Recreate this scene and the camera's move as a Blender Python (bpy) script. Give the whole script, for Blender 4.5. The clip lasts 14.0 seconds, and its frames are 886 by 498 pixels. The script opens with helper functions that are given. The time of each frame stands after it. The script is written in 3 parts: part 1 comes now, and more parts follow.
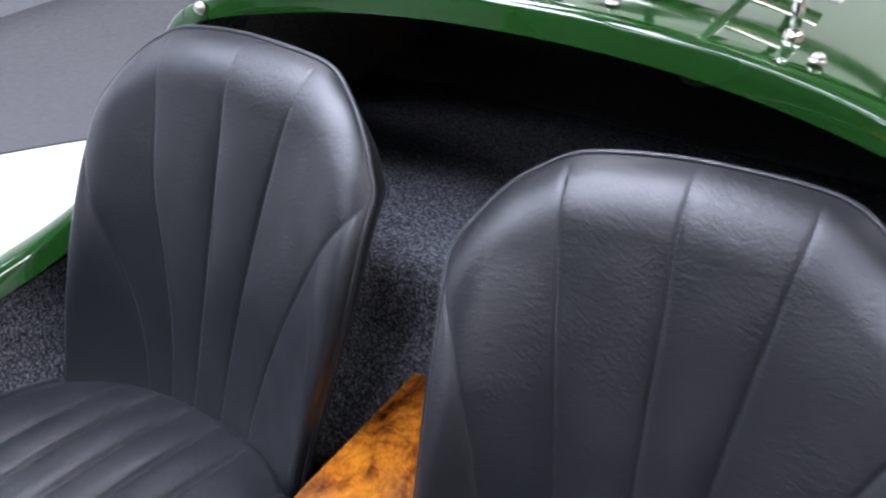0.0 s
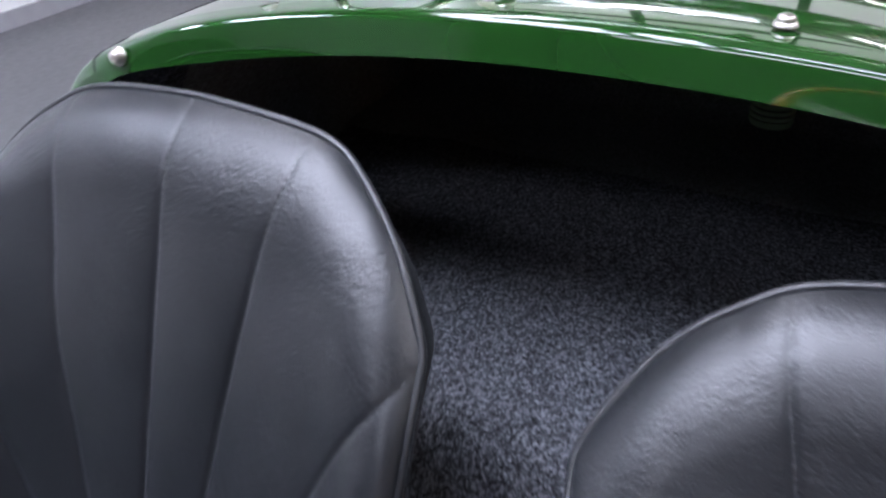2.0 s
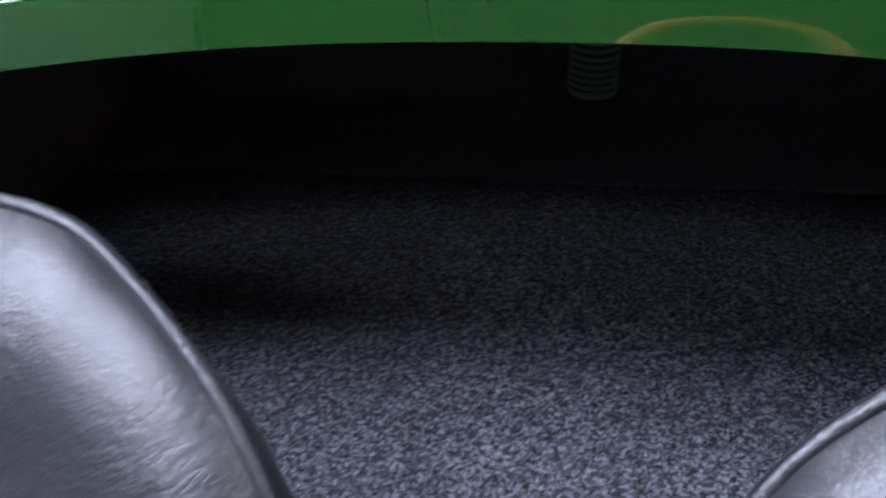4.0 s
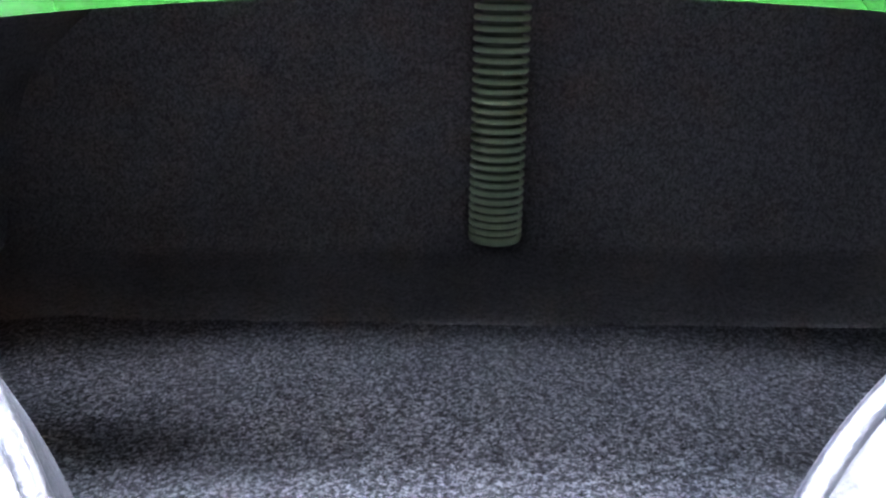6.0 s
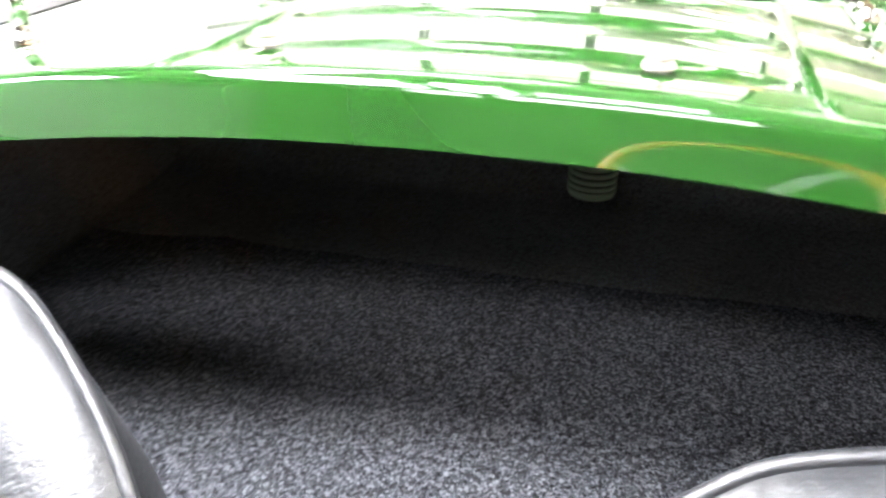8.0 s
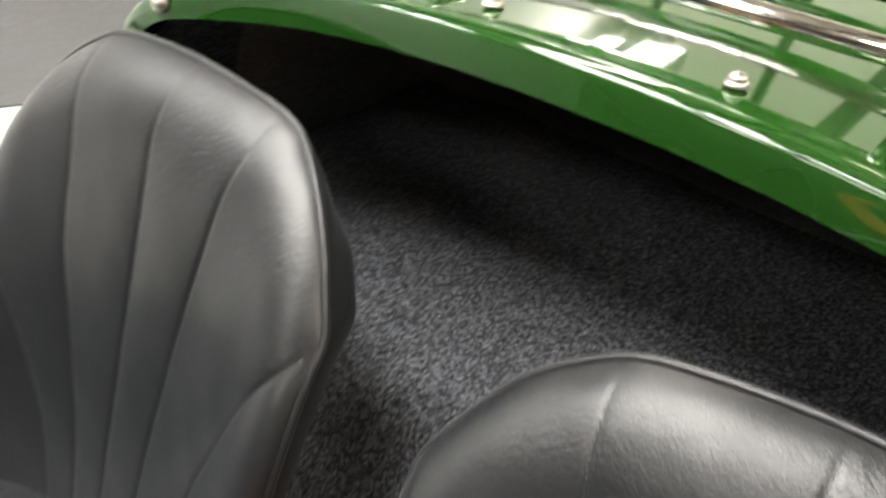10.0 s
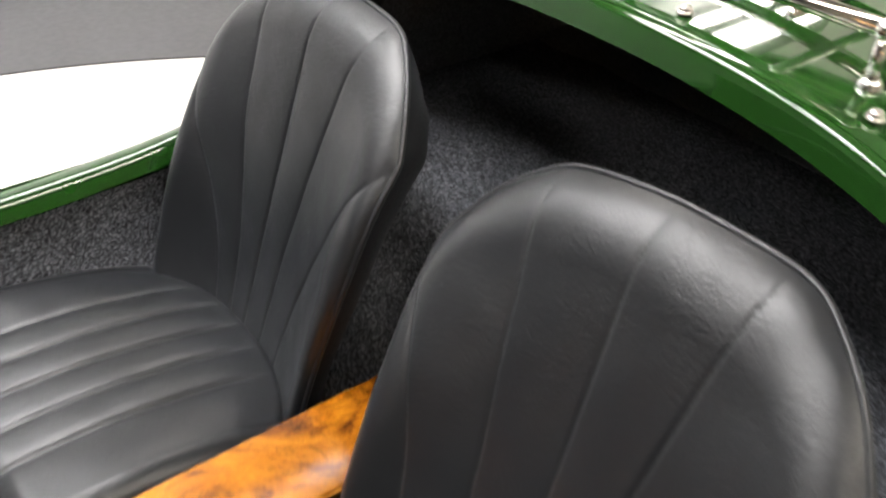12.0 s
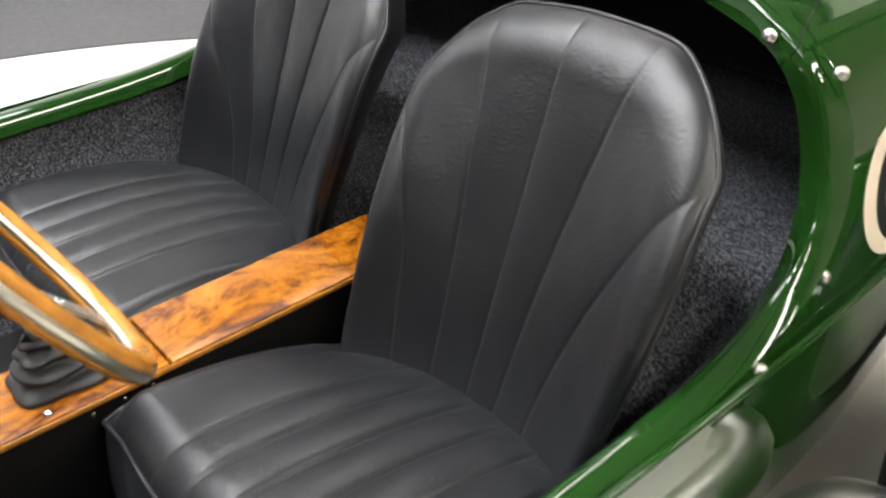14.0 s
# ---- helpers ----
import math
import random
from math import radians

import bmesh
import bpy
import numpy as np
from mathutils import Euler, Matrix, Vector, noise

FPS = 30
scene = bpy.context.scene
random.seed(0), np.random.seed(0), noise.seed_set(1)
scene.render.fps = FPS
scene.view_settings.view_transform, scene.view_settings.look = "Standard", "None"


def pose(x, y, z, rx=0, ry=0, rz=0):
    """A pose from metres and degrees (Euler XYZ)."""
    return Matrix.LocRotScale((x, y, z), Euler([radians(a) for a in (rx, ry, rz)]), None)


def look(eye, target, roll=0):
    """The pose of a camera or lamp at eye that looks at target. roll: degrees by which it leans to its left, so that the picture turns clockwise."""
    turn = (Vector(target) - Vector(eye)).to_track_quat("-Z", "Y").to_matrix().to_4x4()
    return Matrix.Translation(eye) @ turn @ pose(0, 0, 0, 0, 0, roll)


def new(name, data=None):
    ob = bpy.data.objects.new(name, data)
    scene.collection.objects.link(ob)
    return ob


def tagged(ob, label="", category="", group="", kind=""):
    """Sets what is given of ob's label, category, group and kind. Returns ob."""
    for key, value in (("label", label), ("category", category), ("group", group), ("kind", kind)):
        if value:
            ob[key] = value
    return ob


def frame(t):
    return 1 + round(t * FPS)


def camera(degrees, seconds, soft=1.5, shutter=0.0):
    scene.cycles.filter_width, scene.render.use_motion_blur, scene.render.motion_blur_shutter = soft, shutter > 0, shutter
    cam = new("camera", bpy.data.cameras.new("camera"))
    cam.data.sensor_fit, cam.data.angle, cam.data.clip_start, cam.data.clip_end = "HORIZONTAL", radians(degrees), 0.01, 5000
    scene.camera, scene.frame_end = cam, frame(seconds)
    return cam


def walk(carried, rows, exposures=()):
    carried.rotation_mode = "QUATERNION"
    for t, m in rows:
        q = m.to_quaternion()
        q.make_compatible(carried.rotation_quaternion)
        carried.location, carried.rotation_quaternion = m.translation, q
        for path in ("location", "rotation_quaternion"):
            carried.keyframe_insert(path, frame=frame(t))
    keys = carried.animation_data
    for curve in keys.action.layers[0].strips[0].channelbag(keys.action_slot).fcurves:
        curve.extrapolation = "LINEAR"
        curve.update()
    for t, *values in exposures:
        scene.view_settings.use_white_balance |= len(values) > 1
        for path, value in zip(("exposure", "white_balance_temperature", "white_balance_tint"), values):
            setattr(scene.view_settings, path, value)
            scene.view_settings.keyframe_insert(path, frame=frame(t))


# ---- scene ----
# <walk>
cam = camera(52.65, 14.0, soft=2.25, shutter=0.9)
PATH = [
    (0, look((0.4695, -0.6121, 1.2309), (0.0148, 0.0916, 0.6850), -1.41)),
    (0.5, look((0.4197, -0.5582, 1.2142), (-0.0418, 0.1408, 0.6681), -1.79)),
    (1, look((0.3418, -0.4906, 1.1946), (-0.1096, 0.2136, 0.6466), -1.46)),
    (1.5, look((0.2450, -0.4213, 1.1539), (-0.1778, 0.3097, 0.6183), -1.09)),
    (2, look((0.1794, -0.3393, 1.1123), (-0.2268, 0.4130, 0.5937), -2.05)),
    (2.5, look((0.1166, -0.2835, 1.0853), (-0.2335, 0.5010, 0.5735), -2.59)),
    (3, look((0.0655, -0.2232, 1.0593), (-0.2136, 0.5841, 0.5394), -3.03)),
    (3.5, look((0.0447, -0.1777, 1.0267), (-0.1742, 0.6534, 0.5154), -3.91)),
    (4, look((0.0350, -0.1287, 1.0137), (-0.1211, 0.7067, 0.4867), -3.05)),
    (4.2, look((0.0358, -0.1132, 1.0049), (-0.1040, 0.7293, 0.4847), -3.09)),
    (6.3, look((0.0202, -0.0803, 0.8846), (-0.0211, 0.8771, 0.5988), -0.40)),
    (6.5, look((0.0217, -0.0788, 0.8845), (-0.0307, 0.8778, 0.5977), -0.23)),
    (7, look((0.0331, -0.0915, 0.9173), (-0.0525, 0.8494, 0.5895), -0.43)),
    (7.2, look((0.0440, -0.1015, 0.9387), (-0.0635, 0.8280, 0.5860), -0.48)),
    (9.3, look((0.2350, -0.2180, 1.1627), (-0.1767, 0.5004, 0.6019), 1.86)),
    (9.5, look((0.2549, -0.2265, 1.1723), (-0.1879, 0.4651, 0.6016), 2.16)),
    (10, look((0.3163, -0.2486, 1.1797), (-0.2033, 0.3703, 0.5908), 1.67)),
    (10.5, look((0.3849, -0.2849, 1.1952), (-0.1839, 0.2761, 0.5936), 2.31)),
    (11, look((0.4552, -0.3314, 1.2161), (-0.1395, 0.1966, 0.6099), 2.11)),
    (11.5, look((0.5445, -0.3663, 1.2269), (-0.0837, 0.1402, 0.6364), 1.46)),
    (12, look((0.6507, -0.4149, 1.2526), (0.0088, 0.0775, 0.6648), 0.52)),
    (12.5, look((0.7498, -0.4758, 1.2407), (0.0971, 0.0194, 0.6674), 0.60)),
    (13, look((0.8290, -0.5730, 1.2297), (0.1901, -0.0530, 0.6627), 0.58)),
    (13.5, look((0.8908, -0.6465, 1.2227), (0.2636, -0.1114, 0.6568), 0.21)),
    (14, look((0.9381, -0.6896, 1.2146), (0.3144, -0.1481, 0.6509), -0.25)),
]
# </walk>
EXPOSE = [(0.0, -0.1, 5620, 20), (3.0, -0.15, 5550, 20), (4.2, 0.2, 5460, 22), (6.3, 3.3, 5600, 19), (7.2, 3.25, 5850, 17), (7.8, 2.5, 6200, 14), (8.5, 1.4, 6750, 11), (9.3, 0.65, 7150, 8), (11.0, 0.05, 6950, 11), (14.0, -0.18, 6600, 12)]
walk(cam, PATH, EXPOSE)

# ---- world: a faint indoor ambience, the light comes from the ceiling panels ----
world = bpy.data.worlds.new("world")
scene.world = world
world.use_nodes = True
world.node_tree.nodes["Background"].inputs[0].default_value = (0.9, 0.95, 1.0, 1)
world.node_tree.nodes["Background"].inputs[1].default_value = 0.05


# ---- small helpers ----
def smooth(a, b, x):
    t = np.clip((np.asarray(x, float) - a) / (b - a), 0, 1)
    return t * t * (3 - 2 * t)


def ease(xs, ys, z, span=1.0):
    """A smoothed look-up in a table."""
    return float(np.mean([np.interp(z + d * span, xs, ys) for d in (-0.03, -0.018, -0.006, 0.006, 0.018, 0.03)]))


def mesh_of(name, verts, faces, shade=True):
    me = bpy.data.meshes.new(name)
    me.from_pydata([tuple(map(float, v)) for v in verts], [], [tuple(f) for f in faces])
    me.validate()
    me.update()
    if shade:
        me.polygons.foreach_set("use_smooth", [True] * len(me.polygons))
    return me


def link(name, me, material, parent=None, label=""):
    if isinstance(me, bmesh.types.BMesh):
        bm, me = me, bpy.data.meshes.new(name)
        bm.to_mesh(me)
        bm.free()
        me.polygons.foreach_set("use_smooth", [True] * len(me.polygons))
    if material is not None and not me.materials:
        me.materials.append(material)
    ob = new(name, me)
    if parent is not None:
        ob.parent = parent
    if label:
        ob["label"] = label
    return ob


part = link


def thing(name, label, category, group="", at=None):
    ob = new(name)
    ob.empty_display_size = 0.05
    if at is not None:
        ob.matrix_basis = at
    return tagged(ob, label, category, group)


def grid(nu, nv, wrap=False):
    """Faces of a grid whose vertex (i, j) has index i * nv + j."""
    out = []
    for i in range(nu if wrap else nu - 1):
        k = (i + 1) % nu
        for j in range(nv - 1):
            out.append((i * nv + j, k * nv + j, k * nv + j + 1, i * nv + j + 1))
    return out


def tube(name, pts, radius, sides=10, closed=False, caps=True):
    """A round bar along pts; radius may be one number or one for each point."""
    P = [Vector(p) for p in pts]
    n = len(P)
    rad = [radius] * n if isinstance(radius, (int, float)) else list(radius)
    verts, up = [], None
    for i in range(n):
        a, b = (P[i - 1], P[(i + 1) % n]) if closed else (P[max(i - 1, 0)], P[min(i + 1, n - 1)])
        d = (b - a).normalized()
        if up is None:
            up = d.orthogonal().normalized()
        up = (up - d * up.dot(d)).normalized()
        side = d.cross(up)
        for k in range(sides):
            w = 2 * math.pi * k / sides
            verts.append(P[i] + (up * math.cos(w) + side * math.sin(w)) * rad[i])
    faces = []
    for i in range(n if closed else n - 1):
        j = (i + 1) % n
        for k in range(sides):
            m = (k + 1) % sides
            faces.append((i * sides + k, i * sides + m, j * sides + m, j * sides + k))
    if caps and not closed:
        faces.append(tuple(range(sides))[::-1])
        faces.append(tuple((n - 1) * sides + k for k in range(sides)))
    return mesh_of(name, verts, faces)


def lathe(name, profile, sides=24):
    """Spin (radius, height) pairs round z."""
    verts = [(r * math.cos(2 * math.pi * k / sides), r * math.sin(2 * math.pi * k / sides), h) for k in range(sides) for r, h in profile]
    m = len(profile)
    return mesh_of(name, verts, grid(sides, m, wrap=True))


def box_bm(x0, x1, y0, y1, z0, z1, bevel=0.0, seg=2):
    bm = bmesh.new()
    bmesh.ops.create_cube(bm, size=1)
    bmesh.ops.transform(bm, matrix=Matrix.LocRotScale(((x0 + x1) / 2, (y0 + y1) / 2, (z0 + z1) / 2), None, (x1 - x0, y1 - y0, z1 - z0)), verts=bm.verts)
    if bevel:
        bmesh.ops.bevel(bm, geom=bm.edges[:], offset=bevel, segments=seg, affect="EDGES", profile=0.5)
    return bm


def flat(me_or_ob):
    me = me_or_ob.data if isinstance(me_or_ob, bpy.types.Object) else me_or_ob
    me.polygons.foreach_set("use_smooth", [False] * len(me.polygons))
    return me_or_ob


def curve_pts(keys, n):
    """A smooth line through keys (Catmull-Rom), n points."""
    K = [Vector(k) for k in keys]
    K = [2 * K[0] - K[1]] + K + [2 * K[-1] - K[-2]]
    out = []
    for i in range(n):
        s = i / (n - 1) * (len(K) - 3)
        j = min(int(s), len(K) - 4)
        t = s - j
        a, b, c, d = K[j:j + 4]
        out.append(0.5 * (2 * b + (c - a) * t + (2 * a - 5 * b + 4 * c - d) * t * t + (3 * b - a - 3 * c + d) * t ** 3))
    return out


# ---- materials ----
class Nodes:
    def __init__(self, name):
        self.mat = bpy.data.materials.new(name)
        self.mat.use_nodes = True
        self.t = self.mat.node_tree
        self.b = self.t.nodes["Principled BSDF"]

    def add(self, kind, **sets):
        n = self.t.nodes.new(kind)
        for k, v in sets.items():
            if k in n.inputs:
                n.inputs[k].default_value = v
        return n

    def to(self, a, out, b, inp):
        self.t.links.new(a.outputs[out], b.inputs[inp])

    def coords(self, scale=(1, 1, 1), rot=(0, 0, 0)):
        c = self.add("ShaderNodeTexCoord")
        m = self.add("ShaderNodeMapping")
        m.inputs["Scale"].default_value = scale
        m.inputs["Rotation"].default_value = rot
        self.to(c, "Object", m, "Vector")
        return m

    def noise(self, vec, scale, detail=4, rough=0.55, distort=0.0):
        n = self.add("ShaderNodeTexNoise", Scale=scale, Detail=detail, Roughness=rough, Distortion=distort)
        self.to(vec, "Vector", n, "Vector")
        return n

    def ramp(self, src, out, stops):
        r = self.add("ShaderNodeValToRGB")
        e = r.color_ramp.elements
        while len(e) < len(stops):
            e.new(0.5)
        for el, (p, c) in zip(e, stops):
            el.position = p
            el.color = (*c, 1) if len(c) == 3 else c
        self.to(src, out, r, "Fac")
        return r

    def bump(self, src, out, strength, dist, under=None):
        n = self.add("ShaderNodeBump", Strength=strength, Distance=dist)
        self.to(src, out, n, "Height")
        if under is not None:
            self.to(under, "Normal", n, "Normal")
        return n

    def set(self, **kw):
        for k, v in kw.items():
            self.b.inputs[k.replace("_", " ")].default_value = v
        return self


def g(v):
    return (v, v, v)


def leather(name="black_vinyl", lo=0.29, hi=0.38, spec=0.5):
    m = Nodes(name)
    c = m.coords()
    fine = m.add("ShaderNodeTexVoronoi", Scale=620)
    m.to(c, "Vector", fine, "Vector")
    # soft wrinkles, gathered in patches, in three leanings
    lines = []
    for rot, scale, spot in ((0.45, 62, 11), (-0.55, 74, 13), (0.05, 54, 9)):
        lean = m.add("ShaderNodeMapping")
        lean.inputs["Scale"].default_value = (1.15, 1.15, 4.0)
        m.to(m.coords((1, 1, 1), (0, rot, 0)), "Vector", lean, "Vector")
        fold = m.noise(lean, scale, 5, 0.64, 0.35)
        where = m.noise(m.coords((1, 1, 1), (0.4, rot, 1.0)), spot, 1)
        mask = m.ramp(where, "Fac", [(0.40, g(0.0)), (0.66, g(1.0))])
        mul = m.add("ShaderNodeMath")
        mul.operation = "MULTIPLY"
        m.to(fold, "Fac", mul, 0)
        m.to(mask, "Color", mul, 1)
        lines.append(mul)
    pucker = m.noise(m.coords((1, 1, 1.6)), 170, 4, 0.6, 1.0)
    broad = m.noise(c, 9, 3)
    col = m.ramp(broad, "Fac", [(0.3, (0.0078, 0.0086, 0.0102)), (0.75, (0.0112, 0.0122, 0.0142))])
    r = m.ramp(pucker, "Fac", [(0.3, g(lo)), (0.7, g(hi))])
    m.to(r, "Color", m.b, "Roughness")
    m.to(col, "Color", m.b, "Base Color")
    b0 = m.bump(lines[0], "Value", 0.35, 0.0023)
    b1 = m.bump(lines[1], "Value", 0.31, 0.0023, b0)
    b1 = m.bump(lines[2], "Value", 0.27, 0.0023, b1)
    b2 = m.bump(pucker, "Fac", 0.09, 0.0016, b1)
    b3 = m.bump(fine, "Distance", 0.20, 0.0006, b2)
    m.to(b3, "Normal", m.b, "Normal")
    m.set(Specular_IOR_Level=spec, Sheen_Weight=0.03, Sheen_Roughness=0.45, Sheen_Tint=(0.82, 0.88, 1.0, 1))
    return m.mat


def carpet(name, lo, mid, hi):
    m = Nodes(name)
    c = m.coords()
    # short tufts: cells pulled out of shape, each with its own shade
    warp = m.add("ShaderNodeTexNoise", Scale=190.0, Detail=2.0)
    m.to(c, "Vector", warp, "Vector")
    pull = m.add("ShaderNodeVectorMath")
    pull.operation = "MULTIPLY_ADD"
    m.to(warp, "Color", pull, 0)
    pull.inputs[1].default_value = (0.009, 0.009, 0.009)
    m.to(c, "Vector", pull, 2)
    tuft = m.add("ShaderNodeTexVoronoi", Scale=430)
    m.to(pull, "Vector", tuft, "Vector")
    split = m.add("ShaderNodeSeparateColor")
    m.to(tuft, "Color", split, "Color")
    n1 = m.noise(c, 255, 3, 0.7, 0.6)
    shade = m.add("ShaderNodeMath")
    shade.operation = "MULTIPLY_ADD"
    m.to(split, "Red", shade, 0)
    shade.inputs[1].default_value = 0.30
    m.to(n1, "Fac", shade, 2)
    n2 = m.noise(c, 14, 3)
    col = m.ramp(shade, "Value", [(0.46, lo), (0.66, mid), (0.88, hi)])
    mix = m.add("ShaderNodeMix")
    mix.data_type, mix.blend_type = "RGBA", "MULTIPLY"
    mix.inputs[0].default_value = 0.5
    tone = m.ramp(n2, "Fac", [(0.3, g(0.75)), (0.7, g(1.0))])
    m.to(col, "Color", mix, 6)
    m.to(tone, "Color", mix, 7)
    m.to(mix, 2, m.b, "Base Color")
    b = m.bump(shade, "Value", 0.9, 0.0025)
    m.to(b, "Normal", m.b, "Normal")
    m.set(Roughness=0.95, Specular_IOR_Level=0.15)
    return m.mat


def paint(name, colour, rough=0.06, coat=1.0):
    m = Nodes(name)
    c = m.coords()
    n = m.noise(c, 5, 2)
    k = [tuple(x * s for x in colour) for s in (0.92, 1.06)]
    col = m.ramp(n, "Fac", [(0.3, k[0]), (0.7, k[1])])
    m.to(col, "Color", m.b, "Base Color")
    dust = m.noise(c, 28, 4)
    r = m.ramp(dust, "Fac", [(0.35, g(rough * 0.8)), (0.75, g(rough * 1.5))])
    m.to(r, "Color", m.b, "Roughness")
    m.set(Coat_Weight=coat, Coat_Roughness=0.03, Specular_IOR_Level=0.2)
    return m.mat


def wood():
    m = Nodes("burr_walnut")
    c = m.coords((1, 0.75, 1))
    warp = m.noise(c, 8, 6, 0.60, 3.6)
    figure = m.noise(c, 17, 7, 0.66, 4.5)
    pore = m.noise(m.coords((1, 0.12, 1)), 420, 3)
    col = m.ramp(warp, "Fac", [(0.30, (0.060, 0.017, 0.003)), (0.39, (0.19, 0.056, 0.006)), (0.48, (0.36, 0.118, 0.008)), (0.64, (0.48, 0.175, 0.012))])
    dark = m.ramp(figure, "Fac", [(0.34, g(0.45)), (0.45, g(0.85)), (0.52, g(1.0)), (0.56, g(0.8)), (0.66, g(1.0))])
    # the burr gathers towards the rear end of the tunnel
    where = m.add("ShaderNodeSeparateXYZ")
    m.to(m.coords(), "Vector", where, "Vector")
    rear = m.add("ShaderNodeMapRange")
    rear.inputs["From Min"].default_value, rear.inputs["From Max"].default_value = -0.20, 0.0
    rear.inputs["To Max"].default_value = 0.8
    m.to(where, "Y", rear, "Value")
    burr = m.ramp(m.noise(m.coords(), 24, 5, 0.6, 5.5), "Fac", [(0.38, (0.10, 0.07, 0.05)), (0.48, (0.50, 0.40, 0.30)), (0.56, (1.0, 1.0, 1.0)), (0.60, (0.6, 0.5, 0.4)), (0.68, (1.0, 1.0, 1.0))])
    gnarl = m.add("ShaderNodeMix")
    gnarl.data_type, gnarl.blend_type = "RGBA", "MULTIPLY"
    m.to(rear, "Result", gnarl, 0)
    m.to(dark, "Color", gnarl, 6)
    m.to(burr, "Color", gnarl, 7)
    mix = m.add("ShaderNodeMix")
    mix.data_type, mix.blend_type = "RGBA", "MULTIPLY"
    mix.inputs[0].default_value = 0.8
    m.to(col, "Color", mix, 6)
    m.to(gnarl, 2, mix, 7)
    m.to(mix, 2, m.b, "Base Color")
    r = m.ramp(pore, "Fac", [(0.3, g(0.17)), (0.7, g(0.24))])
    m.to(r, "Color", m.b, "Roughness")
    m.set(Specular_IOR_Level=0.4)
    return m.mat


def plain(name, colour, rough, metal=0.0, vary=0.12, scale=20, bump=0.05, dist=0.001, spec=0.5):
    m = Nodes(name)
    c = m.coords()
    n = m.noise(c, scale, 5)
    k = [tuple(x * s for x in colour) for s in (1 - vary, 1 + vary)]
    col = m.ramp(n, "Fac", [(0.3, k[0]), (0.7, k[1])])
    m.to(col, "Color", m.b, "Base Color")
    fine = m.noise(c, scale * 12, 3)
    r = m.ramp(fine, "Fac", [(0.3, g(max(rough - 0.05, 0.01))), (0.7, g(rough + 0.05))])
    m.to(r, "Color", m.b, "Roughness")
    if bump:
        b = m.bump(fine, "Fac", bump, dist)
        m.to(b, "Normal", m.b, "Normal")
    m.set(Metallic=metal, Specular_IOR_Level=spec)
    return m.mat


def glow(name, colour, strength):
    m = Nodes(name)
    m.set(Base_Color=(0.8, 0.8, 0.8, 1), Emission_Color=(*colour, 1), Emission_Strength=strength)
    return m.mat


VINYL = leather()
VINYL_BACK = leather("matt_black_vinyl", 0.55, 0.66, 0.2)
CARPET = carpet("charcoal_carpet", (0.012, 0.012, 0.014), (0.058, 0.061, 0.069), (0.235, 0.245, 0.27))
# the same carpet lightened: fill light for the shaded back put into colour
CARPET_LIFTED = carpet("lifted_charcoal_carpet", (0.095, 0.095, 0.100), (0.17, 0.17, 0.178), (0.27, 0.27, 0.28))
GREEN = paint("racing_green_paint", (0.0092, 0.0440, 0.0060))
WOOD = wood()
WOOD_RIM = plain("varnished_rim_wood", (0.52, 0.22, 0.035), 0.16, vary=0.3, scale=35, bump=0.02)
CHROME = plain("chrome", (0.78, 0.76, 0.74), 0.08, 1.0, 0.03, bump=0)
STEEL = plain("brushed_aluminium", (0.72, 0.72, 0.70), 0.42, 1.0, 0.06)
SATIN = plain("satin_aluminium", (0.86, 0.87, 0.88), 0.30, 1.0, 0.04)
POLISHED = plain("polished_aluminium", (0.90, 0.87, 0.83), 0.12, 1.0, 0.02, bump=0)
RUBBER = plain("black_rubber", (0.018, 0.018, 0.019), 0.5, vary=0.2, scale=60)
BLACK = plain("black_trim", (0.004, 0.004, 0.004), 0.6, vary=0.2, scale=40, spec=0.25)
# works as a reflector: pale so it bounces light into the luggage space
BOARD = plain("pale_deck_underside", (0.58, 0.60, 0.56), 0.9, vary=0.2, scale=30, bump=0.3, spec=0.2)
THREAD = plain("grey_thread", (0.055, 0.055, 0.058), 0.6)
# darker than the ribs: groove shade and dirt are put into this colour
GROOVE_DARK = plain("sleeve_with_groove_shade", (0.085, 0.115, 0.075), 0.5, vary=0.15, scale=50)
HOSE = plain("green_grey_hose", (0.40, 0.54, 0.33), 0.35, vary=0.12, scale=50)
WHITE_FLOOR = plain("white_turntable_paint", (0.83, 0.81, 0.75), 0.35, vary=0.03, scale=6)
GREY_FLOOR = plain("grey_floor_paint", (0.080, 0.080, 0.084), 0.4, vary=0.06, scale=3)
WALL = plain("white_wall_paint", (0.78, 0.78, 0.78), 0.7, vary=0.03, scale=4)
CREAM_WALL = plain("cream_wall_paint", (0.80, 0.77, 0.64), 0.7, vary=0.04, scale=4)
DARK_WALL = plain("dark_grey_wall_paint", (0.085, 0.085, 0.088), 0.7, vary=0.04, scale=4)
GREY_WALL = plain("grey_wall_paint", (0.36, 0.34, 0.28), 0.7, vary=0.05, scale=4)
SKIRT = plain("grey_skirting_paint", (0.32, 0.32, 0.34), 0.45, vary=0.05)
CEIL = plain("pale_ceiling_paint", (0.62, 0.61, 0.55), 0.8, vary=0.04)
BEAM = plain("dark_steel_beam", (0.05, 0.05, 0.05), 0.5)
LAMP = glow("lamp_diffuser", (1.0, 0.97, 0.93), 25.0)
LAMP_EAST = glow("lamp_diffuser_east", (1.0, 0.95, 0.86), 42.0)
# added fill light for the passenger side, no known lamp stands there
FILL_WEST = glow("fill_light_west", (0.94, 0.97, 1.0), 60.0)
